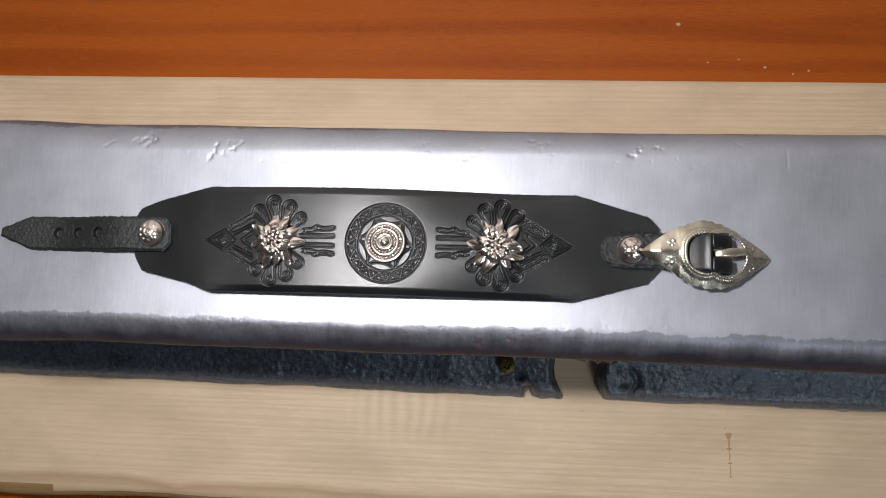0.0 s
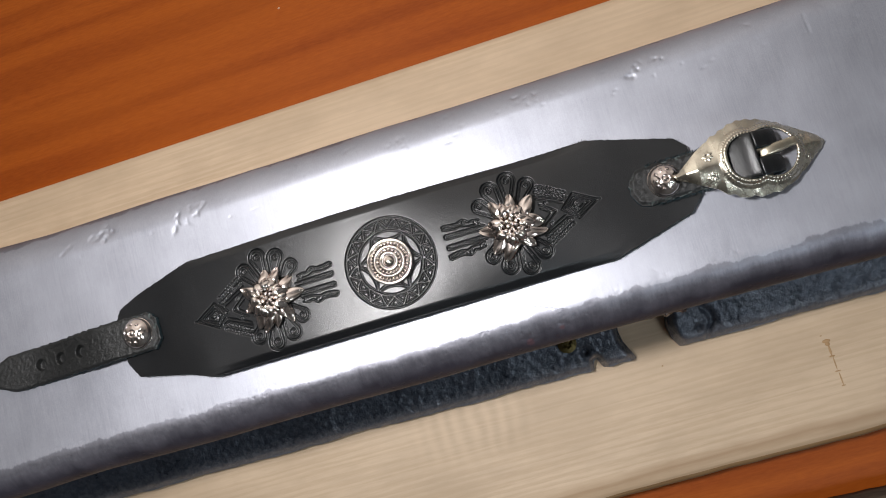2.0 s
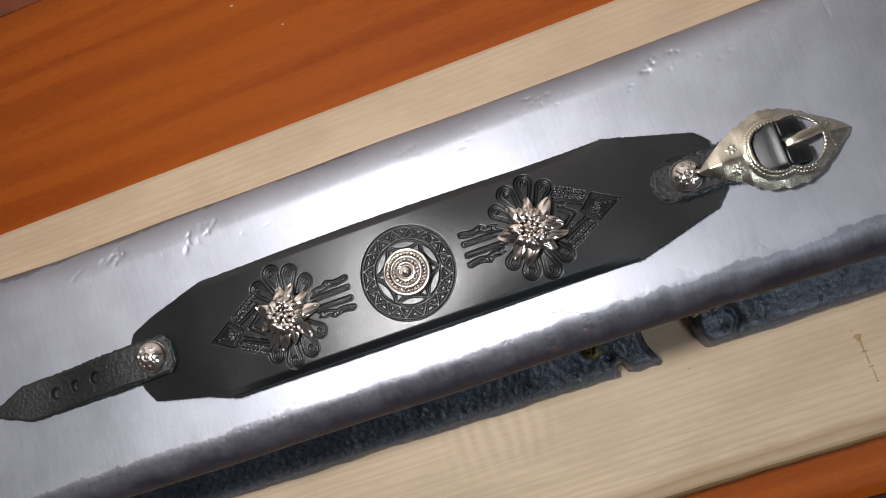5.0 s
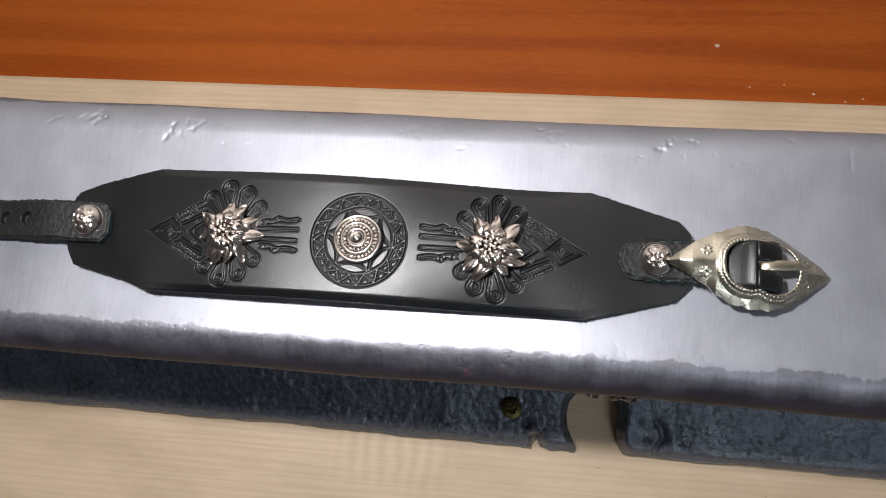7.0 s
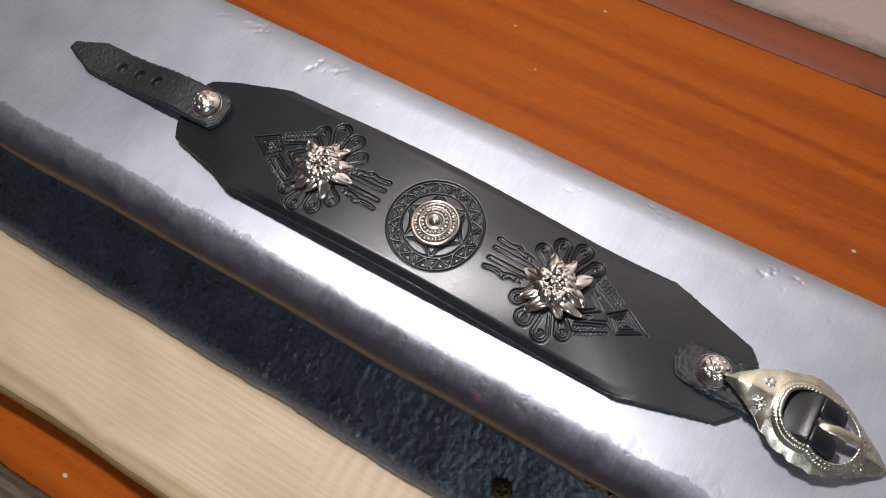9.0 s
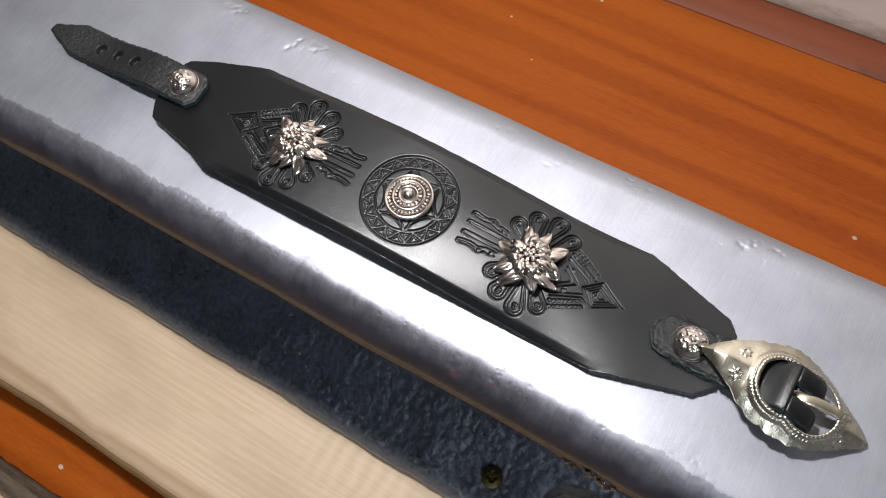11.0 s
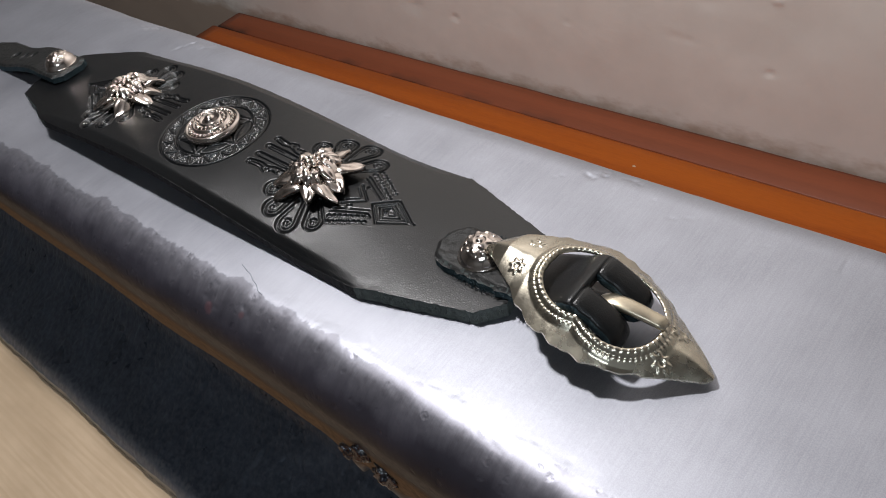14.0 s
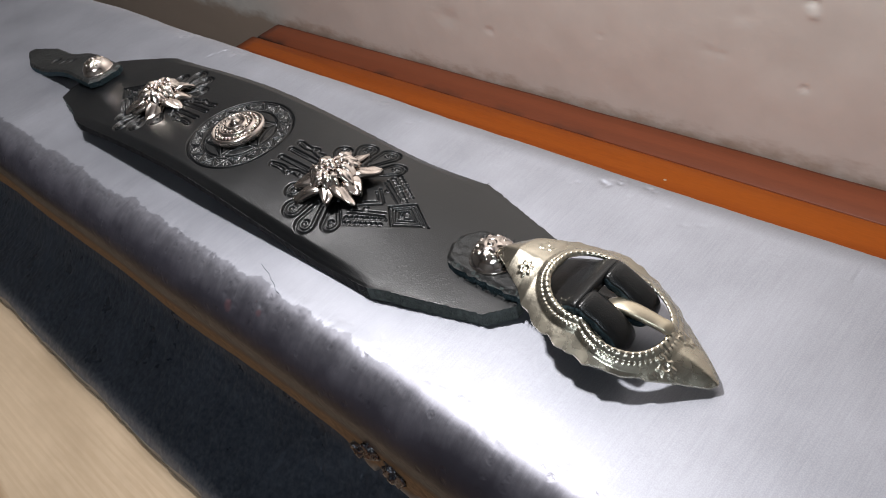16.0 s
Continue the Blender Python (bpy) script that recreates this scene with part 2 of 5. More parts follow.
def wood(name, light, dark, rough, ring, stain, gloss_bump=0.15, along=0.035, blotch=0.0):
    m, t, b = material(name, light, rough)
    v = coords(t, (along, 1, 1))
    v2 = coords(t, (along * 3, 1, 1), (0, 0, 0.03))
    warp = noise_tex(t, coords(t, (0.25, 1, 1)), 9, 3)
    w = node(t, "ShaderNodeTexWave", Scale=ring, Distortion=9.0, Detail=4.0, Detail_Scale=2.2, Detail_Roughness=0.6)
    w.wave_type, w.bands_direction = "BANDS", "Y"
    t.links.new(v, w.inputs["Vector"])
    fibre = noise_tex(t, v2, 900, 5, 0.65)
    cloud = noise_tex(t, coords(t, (0.3, 1, 1)), 14, 4)
    c = ramp(t, w.outputs["Fac"], [(0.15, light), (0.9, dark)])
    c = mix(t, 0.45, c, ramp(t, fibre, [(0.35, dark), (0.65, light)]))
    c = mix(t, ramp(t, cloud, [(0.35, (0.0,)), (0.75, (0.55,))]), c, stain)
    if blotch:
        # Uneven planing: soft blotches, and chatter ripples in patches.
        calm = ramp(t, noise_tex(t, coords(t, (0.5, 1, 1), (0, 0, 0.2)), 11, 2), [(0.40, (0.0,)), (0.58, (0.5,))])
        c = mix(t, calm, c, tuple(0.6 * p + 0.4 * q for p, q in zip(light, dark)))
        soft = noise_tex(t, coords(t, (0.45, 1, 1)), 42, 4, 0.6)
        c = mix(t, ramp(t, soft, [(0.42, (0.0,)), (0.72, (blotch,))]), c, tuple(k * 0.80 for k in dark))
        # A thin crack and browner wood along the waney front edge.
        sep = t.nodes.new("ShaderNodeSeparateXYZ")
        t.links.new(coords(t), sep.inputs[0])
        crack = maths(t, "ADD", sep.outputs[1], maths(t, "MULTIPLY", noise_tex(t, coords(t, (0.6, 0.2, 0.2)), 30, 3), 0.010))
        c = mix(t, ramp(t, maths(t, "ADD", crack, 0.5), [(0.4005, (0.30,)), (0.4018, (0.35,)), (0.4030, (0.85,)), (0.4040, (0.0,))]), c, (0.30, 0.17, 0.075))
        rip = node(t, "ShaderNodeTexWave", Scale=46.0, Distortion=3.5, Detail=4.0)
        rip.wave_type, rip.bands_direction = "BANDS", "X"
        t.links.new(coords(t), rip.inputs["Vector"])
        across = ramp(t, maths(t, "ADD", sep.outputs[0], 0.5), [(0.455, (0.0,)), (0.475, (0.36,)), (0.505, (0.36,)), (0.522, (0.0,))])
        where = maths(t, "MULTIPLY", across, ramp(t, maths(t, "ADD", sep.outputs[1], 0.5), [(0.420, (0.0,)), (0.436, (1.0,)), (0.452, (1.0,)), (0.456, (0.0,))]))
        c = mix(t, maths(t, "MULTIPLY", where, rip.outputs["Fac"]), c, tuple(min(1, k * 1.12) for k in light))
    t.links.new(c, b.inputs["Base Color"])
    t.links.new(ramp(t, mix(t, 0.5, fibre, warp), [(0.3, (rough - 0.07,)), (0.7, (rough + 0.1,))]), b.inputs["Roughness"])
    bump(t, b, [(fibre, gloss_bump, 0.0003), (warp, 0.1, 0.001)])
    return m


PINE = wood("pale_planed_pine", (0.735, 0.565, 0.395), (0.595, 0.435, 0.28), 0.55, 96, (0.665, 0.50, 0.335), blotch=0.55)
WANE = wood("brown_waney_edge", (0.40, 0.25, 0.115), (0.24, 0.135, 0.055), 0.7, 40, (0.30, 0.17, 0.07), 0.5)
BARK = wood("weathered_grey_bark_edge", (0.21, 0.155, 0.105), (0.055, 0.038, 0.027), 0.85, 55, (0.03, 0.02, 0.015), 0.9)
RESIN = wood("faint_brown_resin", (0.52, 0.34, 0.18), (0.43, 0.26, 0.12), 0.6, 40, (0.46, 0.29, 0.14))
VARNISH = wood("orange_brown_varnished_wood", (0.455, 0.103, 0.0104), (0.270, 0.048, 0.0045), 0.36, 12, (0.49, 0.122, 0.011), 0.10, 0.05)
VARNISH.node_tree.nodes["Principled BSDF"].inputs["Specular IOR Level"].default_value = 0.22
DULL = wood("brick_brown_worn_wood", (0.30, 0.078, 0.029), (0.21, 0.052, 0.019), 0.55, 12, (0.26, 0.064, 0.023), 0.2, 0.05)


def joint_grime(m):
    """Dark dirt in patches along the joint with the bench top."""
    t = m.node_tree
    b = t.nodes["Principled BSDF"]
    v = coords(t)
    sep = t.nodes.new("ShaderNodeSeparateXYZ")
    t.links.new(v, sep.inputs[0])
    rough = noise_tex(t, coords(t, (0.3, 1, 1)), 260, 4, 0.6)
    patch = ramp(t, noise_tex(t, coords(t, (1, 0.1, 0.1)), 16, 2), [(0.50, (0.0,)), (0.60, (1.0,))])
    low = ramp(t, maths(t, "ADD", sep.outputs[1], maths(t, "MULTIPLY", rough, -0.010)), [(0.2680, (0.9,)), (0.2705, (0.0,))])
    plain = b.inputs["Base Color"].links[0].from_socket
    t.links.new(mix(t, maths(t, "MULTIPLY", patch, low), plain, (0.035, 0.018, 0.012)), b.inputs["Base Color"])


joint_grime(DULL)


def plaster(name, base, grime=None):
    m, t, b = material(name, base, 0.6)
    v = coords(t)
    n1, n2, n3 = noise_tex(t, v, 6, 4), noise_tex(t, v, 45, 4), noise_tex(t, v, 400, 3)
    lo, hi = tuple(c * 0.92 for c in base), tuple(min(1, c * 1.05) for c in base)
    t.links.new(mix(t, 0.5, ramp(t, n1, [(0.3, lo), (0.7, hi)]), ramp(t, n2, [(0.3, lo), (0.7, hi)])), b.inputs["Base Color"])
    bump(t, b, [(n2, 0.16, 0.003), (n3, 0.12, 0.0006)])
    if grime:
        # Brown scuffs and old varnish smeared along the top of the bench.
        sep = t.nodes.new("ShaderNodeSeparateXYZ")
        t.links.new(v, sep.inputs[0])
        ragged = maths(t, "ADD", sep.outputs[2], maths(t, "MULTIPLY", noise_tex(t, coords(t, (0.5, 1, 1)), 60, 4, 0.65), -0.030))
        plain = b.inputs["Base Color"].links[0].from_socket
        t.links.new(mix(t, ramp(t, ragged, [(0.782, (0.7,)), (0.792, (0.0,))]), plain, grime), b.inputs["Base Color"])
    return m


WALL = plaster("grey_beige_painted_plaster", (0.76, 0.715, 0.665), (0.33, 0.20, 0.12))
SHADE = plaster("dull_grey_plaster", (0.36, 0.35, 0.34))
FLOOR = plaster("grey_concrete", (0.30, 0.29, 0.28))
FLECK = plaster("pale_paint_spot", (0.62, 0.47, 0.34))

# ---------------------------------------------------------------- mesh tools


def link(name, me, mats, parent=None, label="", smooth=True):
    for m in mats if isinstance(mats, (list, tuple)) else [mats]:
        me.materials.append(m)
    me.polygons.foreach_set("use_smooth", [smooth] * len(me.polygons))
    me.update()
    ob = new(name, me)
    if parent:
        ob.parent = parent
    if label:
        tagged(ob, label)
    return ob


def part(name, bm, mats, parent=None, label="", smooth=True):
    me = bpy.data.meshes.new(name)
    bm.to_mesh(me)
    bm.free()
    return link(name, me, mats, parent, label, smooth)


def from_arrays(name, verts, faces, idx=None):
    me = bpy.data.meshes.new(name)
    me.from_pydata(np.asarray(verts).tolist(), [], [list(map(int, f)) for f in faces])
    if idx is not None:
        me.polygons.foreach_set("material_index", np.asarray(idx, dtype=np.int32))
    me.validate()
    return me


def smooth01(a, b, x):
    k = np.clip((x - a) / (b - a), 0, 1)
    return k * k * (3 - 2 * k)


def fuzz(x, y, size, seed):
    """Smooth value noise from 0 to 1, cells of the given size."""
    r = np.random.RandomState(seed).rand(64, 64)
    u, v = x / size, y / size
    i, j = np.floor(u).astype(int), np.floor(v).astype(int)
    fu, fv = u - i, v - j
    fu, fv = fu * fu * (3 - 2 * fu), fv * fv * (3 - 2 * fv)
    g = lambda a, b: r[a % 64, b % 64]
    return (g(i, j) * (1 - fu) + g(i + 1, j) * fu) * (1 - fv) + (g(i, j + 1) * (1 - fu) + g(i + 1, j + 1) * fu) * fv


def sd_segment(x, y, a, b):
    dx, dy = b[0] - a[0], b[1] - a[1]
    k = np.clip(((x - a[0]) * dx + (y - a[1]) * dy) / (dx * dx + dy * dy + 1e-18), 0, 1)
    return np.hypot(x - a[0] - k * dx, y - a[1] - k * dy)


def sd_line(x, y, pts):
    d = np.full(np.shape(x), 1e9)
    for a, b in zip(pts[:-1], pts[1:]):
        d = np.minimum(d, sd_segment(x, y, a, b))
    return d


def sd_polygon(x, y, pts):
    """Signed distance to a closed outline, inside negative."""
    d = sd_line(x, y, list(pts) + [pts[0]])
    inside = np.zeros(np.shape(x), bool)
    for (ax, ay), (bx, by) in zip(pts, list(pts[1:]) + [pts[0]]):
        cross = ((ay > y) != (by > y)) & (x < (bx - ax) * (y - ay) / (by - ay + 1e-18) + ax)
        inside ^= cross
    return np.where(inside, -d, d)


def plate(name, sdf, top, bottom, box, step, mats, parent=None, label=""):
    """A solid sheet: all places of the box where sdf < 0, between two height functions, its edge cut clean along sdf = 0."""
    x0, y0, x1, y1 = box
    nx, ny = int(round((x1 - x0) / step)) + 1, int(round((y1 - y0) / step)) + 1
    gx, gy = np.meshgrid(np.linspace(x0, x1, nx), np.linspace(y0, y1, ny), indexing="ij")
    px, py = gx.ravel(), gy.ravel()
    s = sdf(px, py)
    s = np.where(np.abs(s) < 1e-9, 1e-9, s)
    n = np.arange(nx * ny).reshape(nx, ny)
    a, b, c, d = (k.ravel() for k in (n[:-1, :-1], n[1:, :-1], n[1:, 1:], n[:-1, 1:]))
    full = (s[a] < 0) & (s[b] < 0) & (s[c] < 0) & (s[d] < 0)
    quads = np.stack([a, b, c, d], 1)[full]
    part_ = ~full & ((s[a] < 0) | (s[b] < 0) | (s[c] < 0) | (s[d] < 0))
    xs, ys, cuts, extra, rim = list(px), list(py), {}, [], []

    def cut(i, j):
        key = (i, j) if i < j else (j, i)
        if key not in cuts:
            k = s[i] / (s[i] - s[j])
            cuts[key] = len(xs)
            xs.append(px[i] + k * (px[j] - px[i]))
            ys.append(py[i] + k * (py[j] - py[i]))
        return cuts[key]

    for q in np.stack([a, b, c, d], 1)[part_]:
        for tri in ((q[0], q[1], q[2]), (q[0], q[2], q[3])):
            poly, ends = [], []
            for i, j in zip(tri, (tri[1], tri[2], tri[0])):
                if s[i] < 0:
                    poly.append(i)
                if (s[i] < 0) != (s[j] < 0):
                    k = cut(i, j)
                    poly.append(k)
                    ends.append((k, s[i] < 0))
            if len(poly) >= 3:
                extra.append(poly)
            if len(ends) == 2:
                rim.append([e for e, out in ends if out] + [e for e, out in ends if not out])
    xs, ys = np.array(xs), np.array(ys)
    zt, zb = top(xs, ys), bottom(xs, ys)
    used = np.zeros(len(xs), bool)
    used[quads.ravel()] = True
    for p in extra:
        used[p] = True
    remap = np.cumsum(used) - 1
    m = used.sum()
    V = np.concatenate([np.stack([xs, ys, zt], 1)[used], np.stack([xs, ys, zb], 1)[used]])
    F = [list(remap[f]) for f in quads] + [list(remap[p]) for p in extra]
    F += [[k + m for k in reversed(f)] for f in F]
    idx = [0] * len(F)
    rim_ids = sorted({k for r in rim for k in r})
    at = {k: 2 * m + 3 * i for i, k in enumerate(rim_ids)}
    W = []
    for k in rim_ids:
        mid = 0.5 * (zt[k] + zb[k])
        W += [(xs[k], ys[k], zt[k]), (xs[k], ys[k], mid), (xs[k], ys[k], zb[k])]
    for i, j in rim:
        for h in (0, 1):
            F.append([at[i] + h, at[i] + h + 1, at[j] + h + 1, at[j] + h])
            idx.append(1 if isinstance(mats, (list, tuple)) and len(mats) > 1 else 0)
    V = np.concatenate([V, np.array(W)]) if W else V
    me = from_arrays(name, V, F, idx)
    return link(name, me, mats, parent, label)


def lathe(profile, seg=48, centre=(0, 0, 0)):
    """A bmesh turned from (radius, height) pairs."""
    bm = bmesh.new()
    rings = []
    for r, z in profile:
        if r < 1e-7:
            rings.append([bm.verts.new((centre[0], centre[1], centre[2] + z))])
        else:
            rings.append([bm.verts.new((centre[0] + r * math.cos(2 * math.pi * k / seg), centre[1] + r * math.sin(2 * math.pi * k / seg), centre[2] + z)) for k in range(seg)])
    for a, b in zip(rings[:-1], rings[1:]):
        for k in range(seg):
            l = (k + 1) % seg
            if len(a) == 1:
                bm.faces.new((a[0], b[l], b[k]))
            elif len(b) == 1:
                bm.faces.new((a[k], a[l], b[0]))
            else:
                bm.faces.new((a[k], a[l], b[l], b[k]))
    bmesh.ops.recalc_face_normals(bm, faces=bm.faces)
    return bm


def box(lo, hi, bevel=0.0, seg=2):
    bm = bmesh.new()
    bmesh.ops.create_cube(bm, size=1)
    for v in bm.verts:
        v.co = [l + (c + 0.5) * (h - l) for c, l, h in zip(v.co, lo, hi)]
    if bevel:
        bmesh.ops.bevel(bm, geom=list(bm.edges), offset=bevel, segments=seg, affect="EDGES", profile=0.6)
    return bm


def sweep(profile, xs, shift, mats, name, parent=None, label="", caps=True):
    """A section of (y, z) pairs drawn along x; shift(x, y, z, s) gives how far each point moves in y and z."""
    P = np.array(profile)
    X, K = np.meshgrid(xs, np.arange(len(P)), indexing="ij")
    Y, Z = P[K, 0], P[K, 1]
    dy, dz = shift(X, Y, Z, K)
    V = np.stack([X, Y + dy, Z + dz], -1).reshape(-1, 3)
    n = len(P)
    i = np.arange(len(xs) - 1)[:, None] * n
    k = np.arange(n)[None]
    l = (k + 1) % n
    F = np.stack([i + k, i + n + k, i + n + l, i + l], -1).reshape(-1, 4).tolist()
    if caps:
        F += [list(range(n)), list(range((len(xs) - 1) * n, len(xs) * n))[::-1]]
    me = from_arrays(name, V, F)
    bm = bmesh.new()
    bm.from_mesh(me)
    bmesh.ops.recalc_face_normals(bm, faces=bm.faces)
    bm.to_mesh(me)
    bm.free()
    return link(name, me, mats, parent, label)


def thing(name, label, category, place=(0, 0, 0)):
    ob = new(name)
    ob.location = place
    return tagged(ob, label, category)


# ---------------------------------------------------------------- the room
TABLE, BOARD, RAIL = 0.800, 0.851, 1.000
WALL_Y = 0.298

# Added and unseen but for wall_north: they close the room; SHADE cuts bounce.
for name, lo, hi, mat, lab in (
    ("wall_north", (-1.6, WALL_Y, 0), (1.6, WALL_Y + 0.12, 2.5), WALL, "grey-beige painted plaster wall with small dents"),
    ("wall_south", (-1.6, -2.3, 0), (1.6, -2.18, 2.5), SHADE, "plain grey plaster wall"),
    ("wall_west", (-1.72, -2.3, 0), (-1.6, WALL_Y + 0.12, 2.5), SHADE, "plain grey plaster wall"),
    ("wall_east", (1.6, -2.3, 0), (1.72, WALL_Y + 0.12, 2.5), SHADE, "plain grey plaster wall"),
    ("floor", (-1.72, -2.3, -0.1), (1.72, WALL_Y + 0.12, 0), FLOOR, "plain grey concrete floor"),
    ("ceiling", (-1.72, -2.3, 2.5), (1.72, WALL_Y + 0.12, 2.6), SHADE, "plain grey plaster ceiling"),
):
    if name == "wall_north":
        continue
    tagged(part(name, box(lo, hi), mat, smooth=False), lab, name.split("_")[0], kind="structure")


# Pock marks in the plaster: x, z, radius, depth.
WALL_DENTS = [(0.015, 0.898, 0.0030, 0.0026), (0.0165, 0.8915, 0.0028, -0.0010), (0.015, 0.849, 0.0022, 0.0012), (-0.032, 0.860, 0.0026, 0.0005), (-0.040, 0.8605, 0.0030, 0.0004), (-0.207, 0.842, 0.0036, 0.0009), (-0.113, 0.856, 0.0022, 0.0005)]


def wall_with_dents():
    """The wall behind the bench: one sheet with shallow dents and scars, 12 cm thick."""
    dents = WALL_DENTS + [(0.02, 0.93, 0.006, 0.0010), (-0.02, 0.885, 0.006, 0.0005), (-0.245, 0.845, 0.010, 0.0010), (-0.26, 0.93, 0.02, 0.0015), (0.05, 0.98, 0.008, 0.002), (-0.12, 0.90, 0.015, 0.001), (0.12, 0.90, 0.006, 0.001)]
    xs = np.concatenate([[-1.6, -1.2, -0.9], np.concatenate([np.arange(-0.75, -0.25, 0.004), np.arange(-0.25, 0.10, 0.0016), np.arange(0.10, 0.55, 0.004)]), [0.8, 1.2, 1.6]])
    zs = np.concatenate([[0.0, 0.4, 0.7], np.concatenate([np.arange(0.76, 0.92, 0.0016), np.arange(0.92, 1.16, 0.004)]), [1.5, 2.0, 2.5]])
    X, Z = np.meshgrid(xs, zs, indexing="ij")
    D = 0.0012 * (fuzz(X, Z, 0.08, 5) - 0.5) + 0.0006 * (fuzz(X, Z, 0.02, 6) - 0.5)
    for x, z, r, d in dents:
        D += d * np.exp(-(((X - x) / r) ** 2 + ((Z - z) / (r * 0.7)) ** 2))
    n, m = len(xs), len(zs)
    front = np.stack([X, WALL_Y + D + 0.0009, Z], -1).reshape(-1, 3)
    back = np.array([(-1.6, WALL_Y + 0.12, 0), (1.6, WALL_Y + 0.12, 0), (1.6, WALL_Y + 0.12, 2.5), (-1.6, WALL_Y + 0.12, 2.5)])
    i, k = np.meshgrid(np.arange(n - 1), np.arange(m - 1), indexing="ij")
    a = (i * m + k).ravel()
    F = np.stack([a, a + m, a + m + 1, a + 1], -1).tolist()
    s = n * m
    low, high = [j * m for j in range(n)], [j * m + m - 1 for j in range(n)]
    F += [[s, s + 1, s + 2, s + 3], low[::-1] + [s, s + 1], high + [s + 2, s + 3], list(range(m)) + [s + 3, s], list(range((n - 1) * m, n * m))[::-1] + [s + 1, s + 2]]
    me = from_arrays("wall_north", np.concatenate([front, back]), F)
    return tagged(link("wall_north", me, WALL), "grey-beige painted plaster wall with small dents and scuffs", "wall", kind="structure")


wall_with_dents()

# ---------------------------------------------------------------- the bench
bench = thing("workbench", "orange-brown varnished wooden workbench against the plaster wall", "workbench")


def tabletop():
    prof = [(-0.62, TABLE - 0.004), (-0.616, TABLE), (0.2690, TABLE), (0.2705, TABLE - 0.0008), (0.2705, TABLE - 0.032), (-0.62, TABLE - 0.032)]
    ys = np.linspace(-0.60, 0.26, 60)
    prof = prof[:2] + [(y, TABLE) for y in ys] + prof[2:]
    return sweep(prof, np.linspace(-0.483, 0.75, 90), lambda X, Y, Z, K: (0 * X, np.where(Z >= TABLE - 1e-6, 0.0006 * (fuzz(X * 0.3, Y, 0.03, 8) - 0.5), 0)), VARNISH, "tabletop", bench)


tabletop()
sweep([(0.2708, TABLE - 0.032), (0.2708, TABLE - 0.0012), (0.2716, TABLE - 0.0004), (0.294, TABLE - 0.0004), (0.297, TABLE - 0.001), (0.297, TABLE - 0.032)], np.linspace(-0.478, 0.75, 120),
      lambda X, Y, Z, K: (0.0005 * fuzz(X, 0 * X, 0.05, 3) * (Y < 0.28), 0.0005 * (fuzz(X, Y, 0.03, 4) - 0.5)), DULL, "back_strip", bench, "worn brick-brown wooden strip along the wall")
for x in (-0.43, 0.69):
    for y in (-0.56, 0.22):
        part("leg", box((x - 0.03, y - 0.03, 0), (x + 0.03, y + 0.03, TABLE - 0.032), 0.003), VARNISH, bench)

# Dried paint and glue spots on the varnish.
bm = bmesh.new()
for x, y, r in ((0.142, 0.170, 0.0012), (0.159, 0.146, 0.0005), (0.192, 0.143, 0.0008), (0.208, 0.139, 0.0006), (0.217, 0.141, 0.0006), (0.177, 0.148, 0.0005), (-0.086, 0.218, 0.0008), (-0.060, 0.195, 0.0007), (-0.042, 0.253, 0.0009), (-0.155, -0.132, 0.0014)):
    bmesh.ops.create_icosphere(bm, subdivisions=2, radius=r, matrix=Matrix.Translation((x, y, TABLE)) @ Matrix.Diagonal((1.2, 0.9, 0.25, 1)))
tagged(part("paint_flecks", bm, FLECK), "small dried pale paint flecks on the varnish", "flecks", kind="stuff")

# ---------------------------------------------------------------- the boards


def pine_board(name, x0, x1, y0, y1, z0, z1, label, seed, wane=0.0):
    top = thing(name, label, "board", (0, 0, 0))
    ys = np.linspace(y0 + 0.003, y1 - 0.004 - wane, 50)
    far = [(y1 - 0.001, z1 - 0.0012)] if not wane else [(y1 - 0.002 - wane * (1 - k / 9), z1 - 0.0006 - 0.0052 * (k / 9) ** 1.3) for k in range(10)]
    drop = 0.004 if not wane else 0.009
    prof = [(y0 - 0.004, z0), (y0 - 0.006, z0 + 0.010), (y0 - 0.004, z1 - 0.012), (y0, z1 - 0.0012)] + [(y, z1) for y in ys] + far + [(y1, z1 - drop), (y1, z0 + 0.003), (y1 - 0.003, z0)]

    def shift(X, Y, Z, K):
        edge = np.where(Y < y0 + 0.001, 1.0, 0.0)
        wav = edge * (0.0016 * (fuzz(X, 0 * X, 0.05, seed) - 0.5) + 0.0008 * (fuzz(X, 0 * X + K * 0.01, 0.012, seed + 1) - 0.5))
        wav = wav - np.where(Y > y1 - 0.005 - wane, 0.0005 + 0.0047 * X, 0)
        if wane:
            back = np.where((Y > y1 - wane - 0.0035) & (Z < z1 - 1e-6), 1.0, 0.0)
            wav = wav + back * (0.0022 * (fuzz(X, 0 * X, 0.03, seed + 5) - 0.5) + 0.0012 * (fuzz(X, Z * 4, 0.006, seed + 6) - 0.5))
        return wav, np.where(Z >= z1 - 1e-6, 0.0004 * (fuzz(X * 0.2, Y, 0.004, seed + 2) - 0.5), 0)

    ob = sweep(prof, np.linspace(x0, x1, 200), shift, [PINE, WANE, BARK], "plank", top)
    ids = []
    for p in ob.data.polygons:
        c = p.center
        bark = wane and c.y > y1 - wane - 0.006 and c.z < z1 - 0.0003
        ids.append(2 if bark else 1 if c.y < y0 + 0.0012 and c.z < z1 - 0.0004 and abs(p.normal.x) < 0.7 else 0)
    ob.data.polygons.foreach_set("material_index", ids)
    return top


